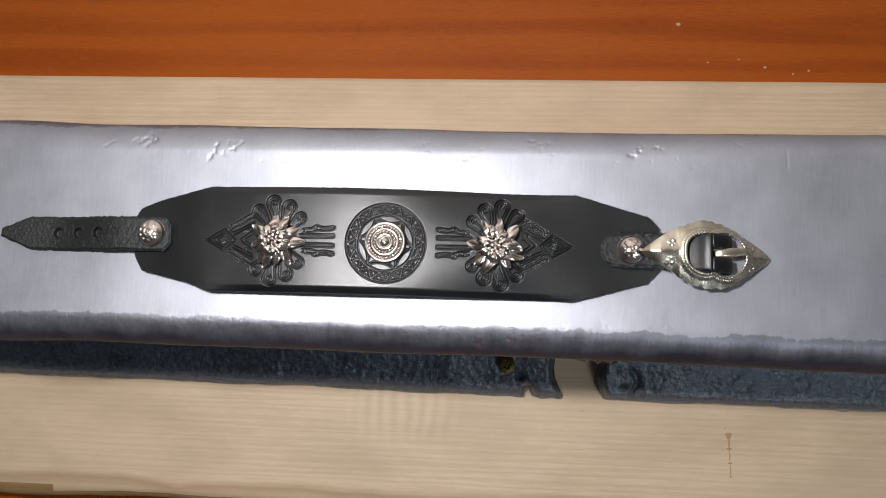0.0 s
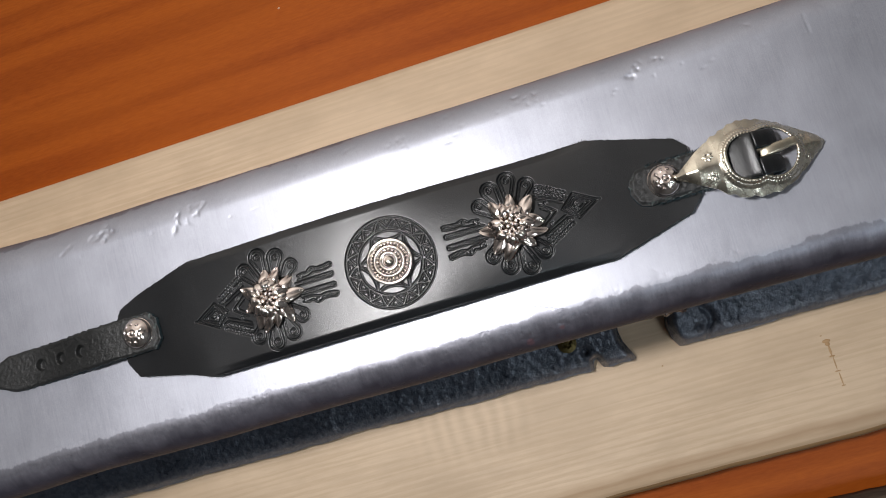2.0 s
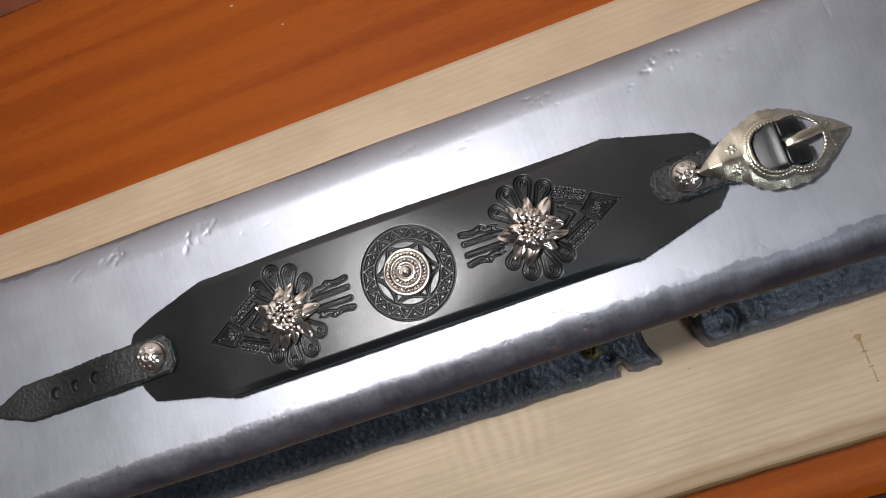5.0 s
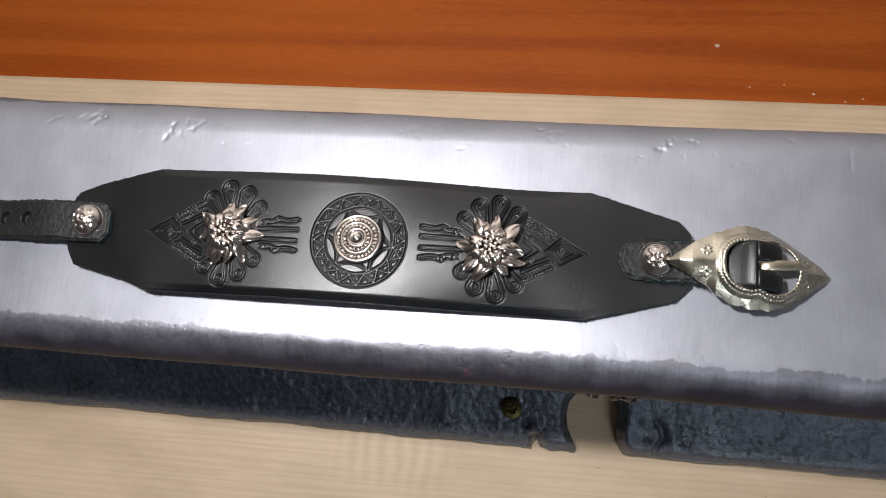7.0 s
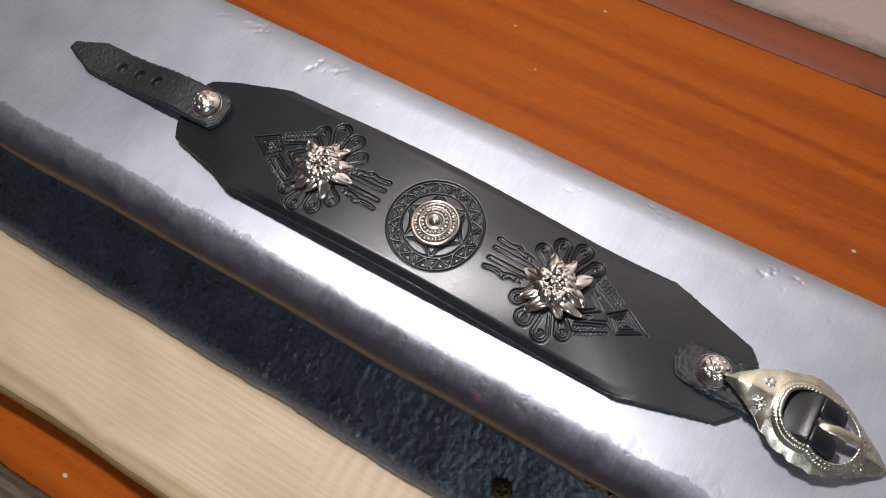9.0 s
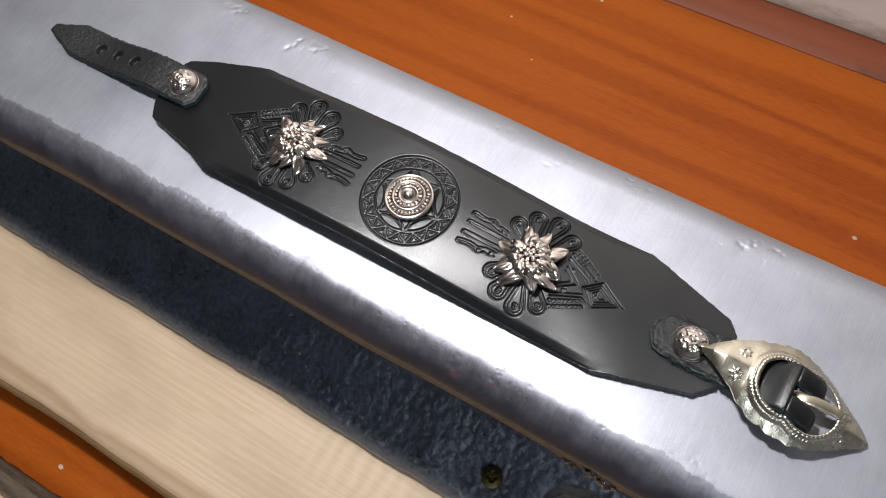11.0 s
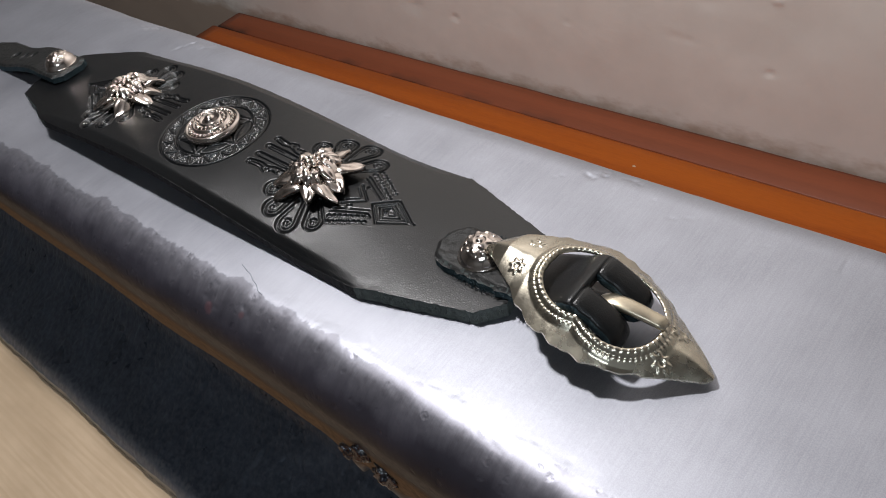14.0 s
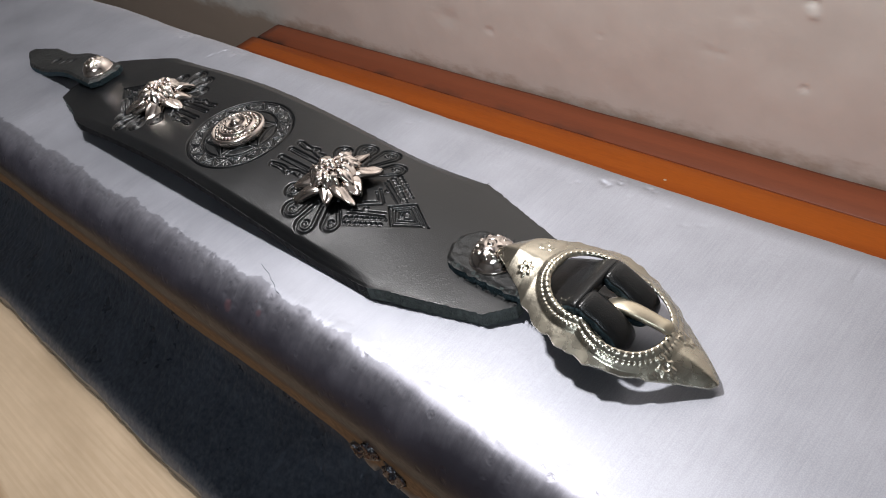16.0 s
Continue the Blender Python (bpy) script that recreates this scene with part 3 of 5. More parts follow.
pine_board("pine_board", -0.47, 0.47, -0.108, 0.118, TABLE, BOARD, "pale planed pine board with a waney front edge on the bench", 21)
pine_board("spare_board", -0.44, 0.30, -0.30, -0.143, TABLE, TABLE + 0.018, "second pale pine board with weathered waney edge on the bench", 41, 0.009)

# Dark resin mark in the pine board.
bm = bmesh.new()
for x, y, rx, ry in ((0.1530, -0.0668, 0.0019, 0.0009), (0.1531, -0.0682, 0.0011, 0.0010), (0.1533, -0.0712, 0.0005, 0.0024), (0.1533, -0.0738, 0.0014, 0.0004), (0.1535, -0.0770, 0.0003, 0.0030), (0.1536, -0.0806, 0.0013, 0.0003), (0.1538, -0.0845, 0.0003, 0.0032), (0.1538, -0.0872, 0.0010, 0.0003), (0.1515, -0.0640, 0.0005, 0.0003)):
    bmesh.ops.create_icosphere(bm, subdivisions=2, radius=1, matrix=Matrix.Translation((x, y, BOARD)) @ Matrix.Diagonal((rx, ry, 0.00028, 1)))
bmesh.ops.create_icosphere(bm, subdivisions=1, radius=1, matrix=Matrix.Translation((0.0815, -0.0580, BOARD)) @ Matrix.Diagonal((0.0004, 0.0004, 0.0003, 1)))
tagged(part("resin_marks", bm, RESIN), "small brown resin marks on the pine board", "marks", kind="stuff")

# ---------------------------------------------------------------- the rail anvil
RX0, RX1, RYC = -0.42, 0.38, 0.0055
rail = thing("rail_anvil", "old railway rail used as anvil, bare steel top, blue-black foot", "anvil")


def head_profile():
    pts = []
    for k in range(53):
        a = math.pi / 2 * k / 52
        pts.append((-0.0245 - 0.0110 * math.sin(a), RAIL - 0.0105 * (1 - math.cos(a))))
    pts = pts[::-1]
    pts = [(-0.004, 0.954), (-0.020, 0.9595), (-0.0280, 0.9672), (-0.0318, 0.9712), (-0.0334, 0.9726), (-0.0340, 0.9745), (-0.0344, 0.9775), (-0.0347, 0.9805), (-0.0350, 0.9840), (-0.0353, 0.9872)] + pts
    pts += [(y, RAIL) for y in np.concatenate([np.arange(-0.0242, -0.0190, 0.00035), np.linspace(-0.0188, 0.0290, 50), np.arange(0.0293, 0.0338, 0.00035)])]
    for k in range(53):
        a = math.pi / 2 * k / 52
        pts.append((0.0340 + 0.0120 * math.sin(a), RAIL - 0.0150 * (1 - math.cos(a))))
    pts += [(0.0457, 0.980), (0.0455, 0.974), (0.0450, 0.970), (0.042, 0.9675), (0.031, 0.963), (0.015, 0.957)]
    return pts


# Blows and chips in the steel: x, y, half lengths along and across, depth.
DENTS = [
    (-0.086, 0.0385, 0.0045, 0.0028, 0.0014), (-0.060, 0.0350, 0.0030, 0.0028, 0.0008), (-0.055, 0.0365, 0.0012, 0.0030, 0.0008),
    (0.0115, 0.0370, 0.0030, 0.0018, 0.0005), (0.053, 0.0375, 0.0028, 0.0012, 0.0009), (0.049, 0.0395, 0.0020, 0.0010, 0.0008),
    (0.087, 0.0362, 0.0020, 0.0016, 0.0010), (0.0915, 0.0370, 0.0014, 0.0020, 0.0009), (0.083, 0.034, 0.0010, 0.0008, 0.0006),
    (-0.020, 0.0390, 0.0050, 0.0012, 0.0007), (-0.004, 0.0400, 0.0030, 0.0010, 0.0006), (0.030, 0.0410, 0.0040, 0.0012, 0.0006), (0.118, 0.0390, 0.0020, 0.0010, 0.0005),
    (0.032, -0.0305, 0.0022, 0.0016, 0.0012), (0.043, -0.0290, 0.0018, 0.0012, 0.0010), (0.095, -0.0230, 0.0022, 0.0014, 0.0008), (0.098, -0.0255, 0.0012, 0.0012, 0.0008),
    (0.074, -0.0235, 0.0018, 0.0020, 0.0009), (0.0705, -0.0260, 0.0010, 0.0010, 0.0007), (0.082, -0.0290, 0.0012, 0.0010, 0.0007), (0.105, -0.0290, 0.0016, 0.0012, 0.0009), (0.035, -0.0315, 0.0030, 0.0020, 0.0016), (0.044, -0.0298, 0.0018, 0.0014, 0.0012), (0.092, -0.0330, 0.0026, 0.0014, 0.0014), (0.086, -0.0300, 0.0016, 0.0012, 0.0009), (0.103, -0.0275, 0.0030, 0.0012, 0.0012),
    (-0.030, -0.0270, 0.0018, 0.0012, 0.0007), (-0.110, -0.0250, 0.0025, 0.0014, 0.0006), (-0.145, -0.0230, 0.0040, 0.0030, 0.0012), (-0.125, -0.0270, 0.0020, 0.0015, 0.0008),
    (0.062, -0.0260, 0.0014, 0.0016, 0.0007), (0.125, -0.0250, 0.0018, 0.0014, 0.0008), (0.150, -0.0270, 0.0022, 0.0014, 0.0008), (0.014, -0.0270, 0.0010, 0.0020, 0.0006),
]


GOUGES = [
    (-0.0885, 0.0375, -0.0845, 0.0385, 0.0017, 0.00042), (-0.0555, 0.0345, -0.0515, 0.0375, 0.0005, 0.00022), (-0.0610, 0.0340, -0.0602, 0.0372, 0.0005, 0.00018),
    (-0.1010, 0.0355, -0.0975, 0.0372, 0.0005, 0.00014), (0.0090, 0.0365, 0.0145, 0.0382, 0.0005, 0.00012), (0.0150, 0.0345, 0.0140, 0.0385, 0.0004, 0.00010),
    (0.0320, -0.0312, 0.0345, -0.0318, 0.0010, 0.00035), (0.0425, -0.0296, 0.0440, -0.0302, 0.0007, 0.00028), (0.1340, 0.0300, 0.1340, 0.0350, 0.0003, 0.00010),
]


def head_shift(X, Y, Z, K):
    up = smooth01(0.975, 0.990, Z)
    off = np.maximum(smooth01(-0.020, -0.030, Y), smooth01(0.030, 0.042, Y)) * smooth01(0.966, 0.972, Z)
    dz = up * 0.00025 * (fuzz(X, Y, 0.03, 11) - 0.5) + off * (0.00014 * (fuzz(X, Y, 0.012, 12) - 0.5) + 0.00014 * (fuzz(X, Y + Z, 0.0035, 13) - 0.5))
    sign = np.where(Y < RYC, -1.0, 1.0)
    dy = smooth01(0.030, 0.046, Y) * (0.0006 - 0.0095 * X) + smooth01(-0.018, -0.032, Y) * (0.0012 - 0.0075 * X) + off * sign * (0.0012 * (fuzz(X, 0 * X, 0.035, 14) - 0.5) + 0.00014 * (fuzz(X, Z * 2, 0.009, 15) - 0.5))
    nick = random.Random(31)
    for x, y, rx, ry, d in DENTS:
        d = d * (0.28 if y > 0.030 else 0.04)
        for k in range(5):
            px, py, a = x + nick.gauss(0, rx * 0.7), y + nick.gauss(0, ry * 0.7), nick.uniform(-1.2, 1.2)
            length, wide, deep = nick.uniform(0.0004, 0.0011), nick.uniform(0.0003, 0.0006), d * nick.uniform(0.3, 1.2)
            near = np.abs(X[:, 0] - px) < 0.005
            u = (X[near] - px) * math.cos(a) + (Y[near] - py) * math.sin(a)
            w = (Y[near] - py) * math.cos(a) - (X[near] - px) * math.sin(a)
            q = np.sqrt((u / length) ** 2 + (w / wide) ** 2)
            cut = np.exp(-(q**1.7))
            dz[near] -= np.where(Z[near] > 0.985, deep * cut, 0)
    # Fine pock marks strewn over both shoulders.
    for k in range(330):
        far = k % 3 == 0
        px, py = nick.uniform(-0.19, 0.20), nick.uniform(0.030, 0.0425) if far else nick.uniform(-0.0345, -0.0225)
        rx, ry, deep = nick.uniform(0.00025, 0.0009), nick.uniform(0.0002, 0.0005), nick.uniform(0.00002, 0.00010) if far else nick.uniform(0.00001, 0.00005)
        near = np.abs(X[:, 0] - px) < 0.003
        q = np.sqrt(((X[near] - px) / rx) ** 2 + ((Y[near] - py) / ry) ** 2)
        dz[near] -= np.where(Z[near] > 0.985, deep * np.exp(-(q**2.2)), 0)
    # Deep scoops and gouges on the far shoulder: two ends, half width, depth.
    for ax, ay, bx, by, w, deep in GOUGES:
        near = (X[:, 0] > min(ax, bx) - 4 * w) & (X[:, 0] < max(ax, bx) + 4 * w)
        wx = X[near] + 1.6 * w * (fuzz(X[near], Y[near], 1.3 * w, 18) - 0.5)
        wy = Y[near] + 1.6 * w * (fuzz(X[near], Y[near], 1.1 * w, 19) - 0.5)
        q = sd_segment(wx, wy, (ax, ay), (bx, by)) / w
        dz[near] -= np.where((Z[near] > 0.985) & (Y[near] * ay > 0), deep * np.exp(-(q**2)) * (0.15 + 1.1 * fuzz(X[near], Y[near], 0.0011, 20)), 0)
    # Torn burrs at the lower lip beside the notch.
    low = smooth01(0.9795, 0.9735, Z) * (Y < -0.025) * (Y > -0.036) * (Z > 0.966)
    for x, w, drop in ((0.0675, 0.0035, 0.0055), (0.0785, 0.0045, 0.0065), (0.0, 0.02, 0.001), (-0.09, 0.03, 0.001)):
        dz -= low * drop * np.exp(-(((X - x) / w) ** 2)) * (0.6 + 0.8 * fuzz(X, Y, 0.0018, 17))
    return dy, dz


xs_head = np.concatenate([np.linspace(RX0, -0.20, 150), np.arange(-0.199, 0.21, 0.00036), np.linspace(0.211, RX1, 120)])
sweep(head_profile(), xs_head, head_shift, STEEL, "rail_head", rail, "bare ground steel running surface with dented dark shoulders")
part("rail_web", box((RX0, RYC - 0.008, 0.876), (RX1, RYC + 0.008, 0.958)), CAST, rail, smooth=False)


def burr(x, y, z, rx, ry, rz, seed):
    """A lump of torn, glossy dark steel hanging on the lower lip."""
    bm = bmesh.new()
    bmesh.ops.create_icosphere(bm, subdivisions=4, radius=1)
    for v in bm.verts:
        p = v.co.copy()
        n = noise.fractal(p * 1.7 + Vector((seed, 0, 0)), 1.0, 2.0, 4)
        p *= 1 + 0.45 * n
        v.co = (x + rx * p.x, y + ry * p.y, z + rz * p.z)
    part("burr", bm, TORN, rail, "torn dark glossy steel burr")


burr(0.0745, -0.0335, 0.9810, 0.0022, 0.0016, 0.0024, 3)
burr(0.0795, -0.0335, 0.9768, 0.0028, 0.0016, 0.0030, 8)
burr(0.0690, -0.0332, 0.9765, 0.0020, 0.0014, 0.0022, 5)


def foot_notch(x, y):
    """Distance from the flame-cut notch in the foot's near edge, inside negative."""
    return sd_polygon(x, y, [(0.0735, -0.065), (0.0716, -0.0515), (0.0695, -0.0470), (0.0672, -0.0420), (0.0664, -0.0370), (0.0672, -0.0315), (0.0700, -0.0275), (0.0780, -0.0250), (0.0850, -0.0265), (0.0885, -0.0305), (0.0893, -0.0355), (0.0880, -0.0410), (0.0890, -0.0470), (0.0915, -0.0515), (0.0925, -0.065)])


def foot_slot(x, y):
    """Distance from the small torn slot by the screw."""
    return sd_polygon(x, y, [(0.0528, -0.056), (0.0520, -0.0490), (0.0524, -0.0468), (0.0538, -0.0466), (0.0552, -0.0492), (0.0570, -0.056)]) + 0.0006 * (fuzz(x, y, 0.0013, 36) - 0.5)


def foot_top(x, y):
    a = np.abs(y - RYC)
    z = 0.8615 + np.interp(a, [0, 0.008, 0.014, 0.024, 0.0575], [0.034, 0.030, 0.020, 0.0125, 0.0])
    z = z - 0.0022 * smooth01(0.0531 + 0.0105 * x, 0.0558 + 0.0105 * x, a)
    z -= 0.0060 * smooth01(0.0030, 0.0, foot_notch(x, y))
    z += 0.0006 * (fuzz(x, y, 0.0017, 31) - 0.5) + 0.0005 * (fuzz(x, y, 0.0010, 32) - 0.5) + 0.0010 * (fuzz(x, y, 0.015, 33) - 0.5)
    # The torn slot by the screw, and the curved groove across the notch.
    r = np.hypot(x - 0.0497, y + 0.0418)
    z -= 0.0030 * smooth01(0.0022, 0.0013, r) - 0.0020 * smooth01(0.0009, 0.0005, r)
    z -= 0.0058 * smooth01(0.0024, 0.0004, foot_slot(x, y))
    z -= 0.0022 * smooth01(0.0016, 0.0004, sd_line(x, y, [(0.1035, -0.0370), (0.1065, -0.0400), (0.1070, -0.0440), (0.1035, -0.0485), (0.1030, -0.052)]))
    z -= 0.0014 * smooth01(0.0022, 0.0006, np.hypot(x - 0.1005, y + 0.0455))
    return z


def foot_sdf(x, y):
    edge = np.abs(y - RYC) - np.where(y < RYC, 0.0558 + 0.0105 * x, 0.0572) + 0.0010 * (fuzz(x, 0 * x, 0.02, 34) - 0.5) + 0.0006 * (fuzz(x, 0 * x, 0.004, 35) - 0.5)
    ends = np.maximum(RX0 - x, x - RX1)
    solid = np.maximum(edge, ends)
    notch = foot_notch(x, y)
    return np.maximum(solid, np.maximum(-notch, -foot_slot(x, y)))


plate("rail_foot", foot_sdf, foot_top, lambda x, y: 0 * x + BOARD, (RX0 - 0.0011, RYC - 0.0591, RX1 + 0.0011, RYC + 0.0591), 0.0010, CAST, rail, "blue-black rough foot with a flame-cut notch")

# Brass screw through the foot into the board.
screw = thing("wood_screw", "dull brass countersunk screw in the rail foot", "screw", (0, 0, 0))
SCREW_Z = 0.8700


def screw_top(x, y):
    r = np.hypot(x - 0.043, y + 0.0362)
    z = SCREW_Z + 0.0014 * (1 - (r / 0.0052) ** 2)
    u, v = (x - 0.043) * 0.94 + (y + 0.0362) * 0.34, -(x - 0.043) * 0.34 + (y + 0.0362) * 0.94
    arm = np.minimum(np.maximum(np.abs(u) - 0.0019, np.abs(v) - 0.0006), np.maximum(np.abs(v) - 0.0019, np.abs(u) - 0.0006))
    return z - 0.0013 * smooth01(0.0004, -0.0002, arm)


plate("screw_head", lambda x, y: np.hypot(x - 0.043, y + 0.0362) - 0.0042, screw_top, lambda x, y: 0 * x + 0.8660, (0.0375, -0.0415, 0.0485, -0.0309), 0.0002, BRASS, screw)

# ---------------------------------------------------------------- the leather bracelet
CX, CY = 0.0030, 0.0018
bracelet = thing("leather_bracelet", "black tooled leather bracelet with silver flowers, concho and buckle", "bracelet", (0, 0, 0))


def cuff_rise(x):
    """Height of the upper side of the arched cuff."""
    k = np.clip(np.abs(x - CX) / 0.0875, 0, 1)
    return 1.0034 + 0.0060 * np.cos(math.pi / 2 * k) ** 2 + 0.0020 * smooth01(0.015, -0.045, x) * (0.35 + 0.65 * smooth01(-0.090, -0.058, x))


def cuff_droop(x, y):
    """The buckle end curls down towards its long sides."""
    return 8.0 * smooth01(-0.010, 0.045, x) * (0.35 + 0.65 * smooth01(0.072, 0.045, x)) * (y - CY) ** 2


CUFF = [(-0.0612, 0.0177), (0.0612, 0.0172), (0.0850, 0.0102), (0.0878, 0.0070), (0.0878, -0.0066), (0.0838, -0.0108), (0.0602, -0.0173), (-0.0612, -0.0170), (-0.0690, -0.0140), (-0.0845, -0.0105), (-0.0872, -0.0062), (-0.0882, 0.0070), (-0.0862, 0.0102), (-0.0800, 0.0128)]


def spiral(cx, cy, r0, turns, start):
    n = int(14 * turns)
    return [(cx + r0 * (1 - 0.85 * k / n) * math.cos(start + 2 * math.pi * turns * k / n), cy + r0 * (1 - 0.85 * k / n) * math.sin(start + 2 * math.pi * turns * k / n)) for k in range(n + 1)]


def motif_lines():
    """The stamped side ornament in millimetres, its point towards +x: outlines and where they run."""
    lines = []
    for sy in (1, -1):
        for cx, cy, r in ((-7.8, 7.4, 2.0), (-3.9, 11.2, 2.35), (1.6, 12.7, 2.4), (6.6, 9.8, 2.15)):
            a = math.atan2(cy, cx + 0.4)
            ux, uy = math.cos(a), math.sin(a)
            for rr, w in ((r, 0.19), (r * 0.66, 0.08)):
                outer = [(cx + rr * math.cos(a - 2.0 + 4.0 * k / 16), (cy + rr * math.sin(a - 2.0 + 4.0 * k / 16)) * sy) for k in range(17)]
                o = 0.75 if rr == r else 0.30
                tail = [(cx - ux * 6.0 - uy * o, (cy - uy * 6.0 + ux * o) * sy), (cx - ux * 6.0 + uy * o, (cy - uy * 6.0 - ux * o) * sy)]
                lines.append((w, [tail[1]] + outer + [tail[0]]))
            lines.append((0.11, [(x, y * sy) for x, y in spiral(cx + 0.1 * ux, cy + 0.1 * uy, r * 0.42, 1.5, a + 2.4)]))
        # A straight bar and a curling branch on the blunt side.
        lines.append((0.15, [(-8.0, 0.9 * sy), (-19.2, 1.0 * sy), (-19.6, 1.3 * sy), (-19.6, 1.9 * sy), (-19.2, 2.15 * sy), (-8.0, 2.0 * sy)]))
        lines.append((0.08, [(-10.0, 1.45 * sy), (-19.0, 1.55 * sy)]))
        lines.append((0.15, [(-9.0, 3.9 * sy), (-10.8, 4.3 * sy), (-12.0, 4.0 * sy), (-12.6, 4.7 * sy), (-13.4, 5.2 * sy), (-14.4, 5.0 * sy), (-15.4, 4.55 * sy), (-17.2, 4.65 * sy), (-19.0, 5.0 * sy), (-19.8, 4.6 * sy), (-19.7, 3.9 * sy)]))
        lines.append((0.15, [(-9.0, 2.7 * sy), (-12.0, 2.9 * sy), (-14.2, 3.6 * sy), (-16.0, 3.25 * sy), (-18.2, 3.5 * sy), (-19.7, 3.9 * sy)]))
        lines.append((0.10, [(x, y * sy) for x, y in spiral(-13.3, 4.3, 0.55, 1.3, 0.5)]))
        lines.append((0.10, [(x, y * sy) for x, y in spiral(-9.9, 3.5, 0.55, 1.3, 2.5)]))
        lines.append((0.08, [(-14.8, 4.2 * sy), (-17.0, 4.0 * sy), (-19.0, 4.3 * sy)]))
        # Plaited band beside the point.
        p, q = (8.3, 7.9), (16.4, 3.9)
        for k in range(8):
            f = (k + 0.5) / 8
            mx, my = p[0] + (q[0] - p[0]) * f, p[1] + (q[1] - p[1]) * f
            for o in (-0.75, 0.75):
                lines.append((0.11, [(x, y * sy) for x, y in spiral(mx + o * 0.41, my + o * 0.91, 0.60, 1.1, 0.4 * k)]))
        lines.append((0.14, [(8.0, 5.9 * sy), (15.2, 2.6 * sy), (16.6, 3.2 * sy)]))
        lines.append((0.11, [(8.0, 5.0 * sy), (15.0, 1.7 * sy)]))
        lines.append((0.14, [(8.6, 3.1 * sy), (12.6, 0.2 * sy)]))
        lines.append((0.10, [(8.6, 1.9 * sy), (10.9, 0.3 * sy)]))
        lines.append((0.10, [(x, y * sy) for x, y in spiral(10.6, 3.0, 0.7, 1.4, 1.0)]))
    for s, w in ((1.0, 0.17), (0.78, 0.09), (0.58, 0.14), (0.36, 0.09)):
        lines.append((w, [(18.9 - 4.6 * s, 0), (18.4, 3.7 * s), (18.6 + 6.2 * s, 0), (18.4, -3.7 * s), (18.9 - 4.6 * s, 0)]))
    lines.append((0.11, spiral(18.6, 0.55, 0.7, 1.4, 0.0)))
    lines.append((0.11, spiral(18.6, -0.7, 0.6, 1.4, 2.0)))
    lines.append((0.16, [(23.5, 0), (25.4, 0)]))
    return lines


MOTIF = motif_lines()


def stamp_motif(x, y, cx, cy, flip):
    """Depth in metres pressed into the leather by the side ornament."""
    u, v = (x - cx) * 1000 * flip, (y - cy) * 1000
    near = (u > -20) & (u < 27) & (np.abs(v) < 17)
    out = np.zeros_like(x)
    uu, vv = u[near], v[near]
    h = np.zeros_like(uu)
    for w, pts in MOTIF:
        P = np.array(pts)
        sel = (uu > P[:, 0].min() - 0.8) & (uu < P[:, 0].max() + 0.8) & (vv > P[:, 1].min() - 0.8) & (vv < P[:, 1].max() + 0.8)
        d = sd_line(uu[sel], vv[sel], pts)
        h[sel] = np.maximum(h[sel], smooth01(w + 0.17, w * 0.4, d) * (0.55 + 0.45 * min(1.0, w / 0.15)))
    out[near] = h
    return out


def stamp_wheel(x, y, cx, cy):
    """The round ornament under the concho."""
    u, v = (x - cx) * 1000, (y - cy) * 1000
    r, a = np.hypot(u, v), np.arctan2(v, u)
    h = smooth01(0.32, 0.06, np.abs(r - 13.15))
    # A proud zigzag of sixteen teeth; nested chevrons sunk on both sides of it.
    n, tall = 16, 2.7
    zig = 2 * np.abs(((a - math.radians(70)) / (2 * math.pi) * n) % 1.0 - 0.5)
    f = (r - 9.75) / tall
    slope = math.sqrt(1 + (tall / (math.pi * 11.0 / n)) ** 2)
    for sign, edge in ((1, 12.55), (-1, 9.75)):
        s = np.minimum(sign * (f - zig) * tall / slope - 0.20, np.abs(edge - r) * np.where(sign * (edge - r) > 0, 1, -1))
        h = np.maximum(h, smooth01(0.0, 0.09, s) * smooth01(0.36, 0.25, s))
        h = np.maximum(h, 0.85 * smooth01(0.46, 0.56, s))
    # Six long leaves round the middle and the star between them.
    for k in range(6):
        b = math.radians(60 * k + 82)
        lu, lv = u * math.cos(b) + v * math.sin(b) - 8.0, -u * math.sin(b) + v * math.cos(b)
        leaf = np.abs(lu) - 1.20 * np.clip(1 - (lv / 4.2) ** 2, -1, 1)
        h = np.maximum(h, smooth01(0.34, 0.08, np.abs(leaf)) * (np.abs(lv) < 4.5))
        c = b + math.radians(30)
        su, sv = u * math.cos(c) + v * math.sin(c), -u * math.sin(c) + v * math.cos(c)
        spike = np.abs(sv) - 1.15 * np.clip((9.0 - su) / 2.4, 0, 1)
        h = np.maximum(h, smooth01(0.30, 0.06, np.abs(spike)) * (su > 6.0) * (su < 9.1))
    return np.where(r < 13.8, h, 0)


FLOWERS = [(-0.0345, 0.0015, -1), (0.0385, 0.0018, 1)]
WHEEL = (0.0022, 0.0012)


def cuff_outline(x, y):
    return sd_polygon(x, y, [(CX + a, CY + b) for a, b in CUFF]) - 0.0004


def cuff_sdf(x, y):
    return cuff_outline(x, y) + 0.00016 * (fuzz(x, y, 0.0009, 51) - 0.5) + 0.00022 * (fuzz(x, y, 0.0006, 54) - 0.6) * smooth01(0.058, 0.066, np.abs(x))


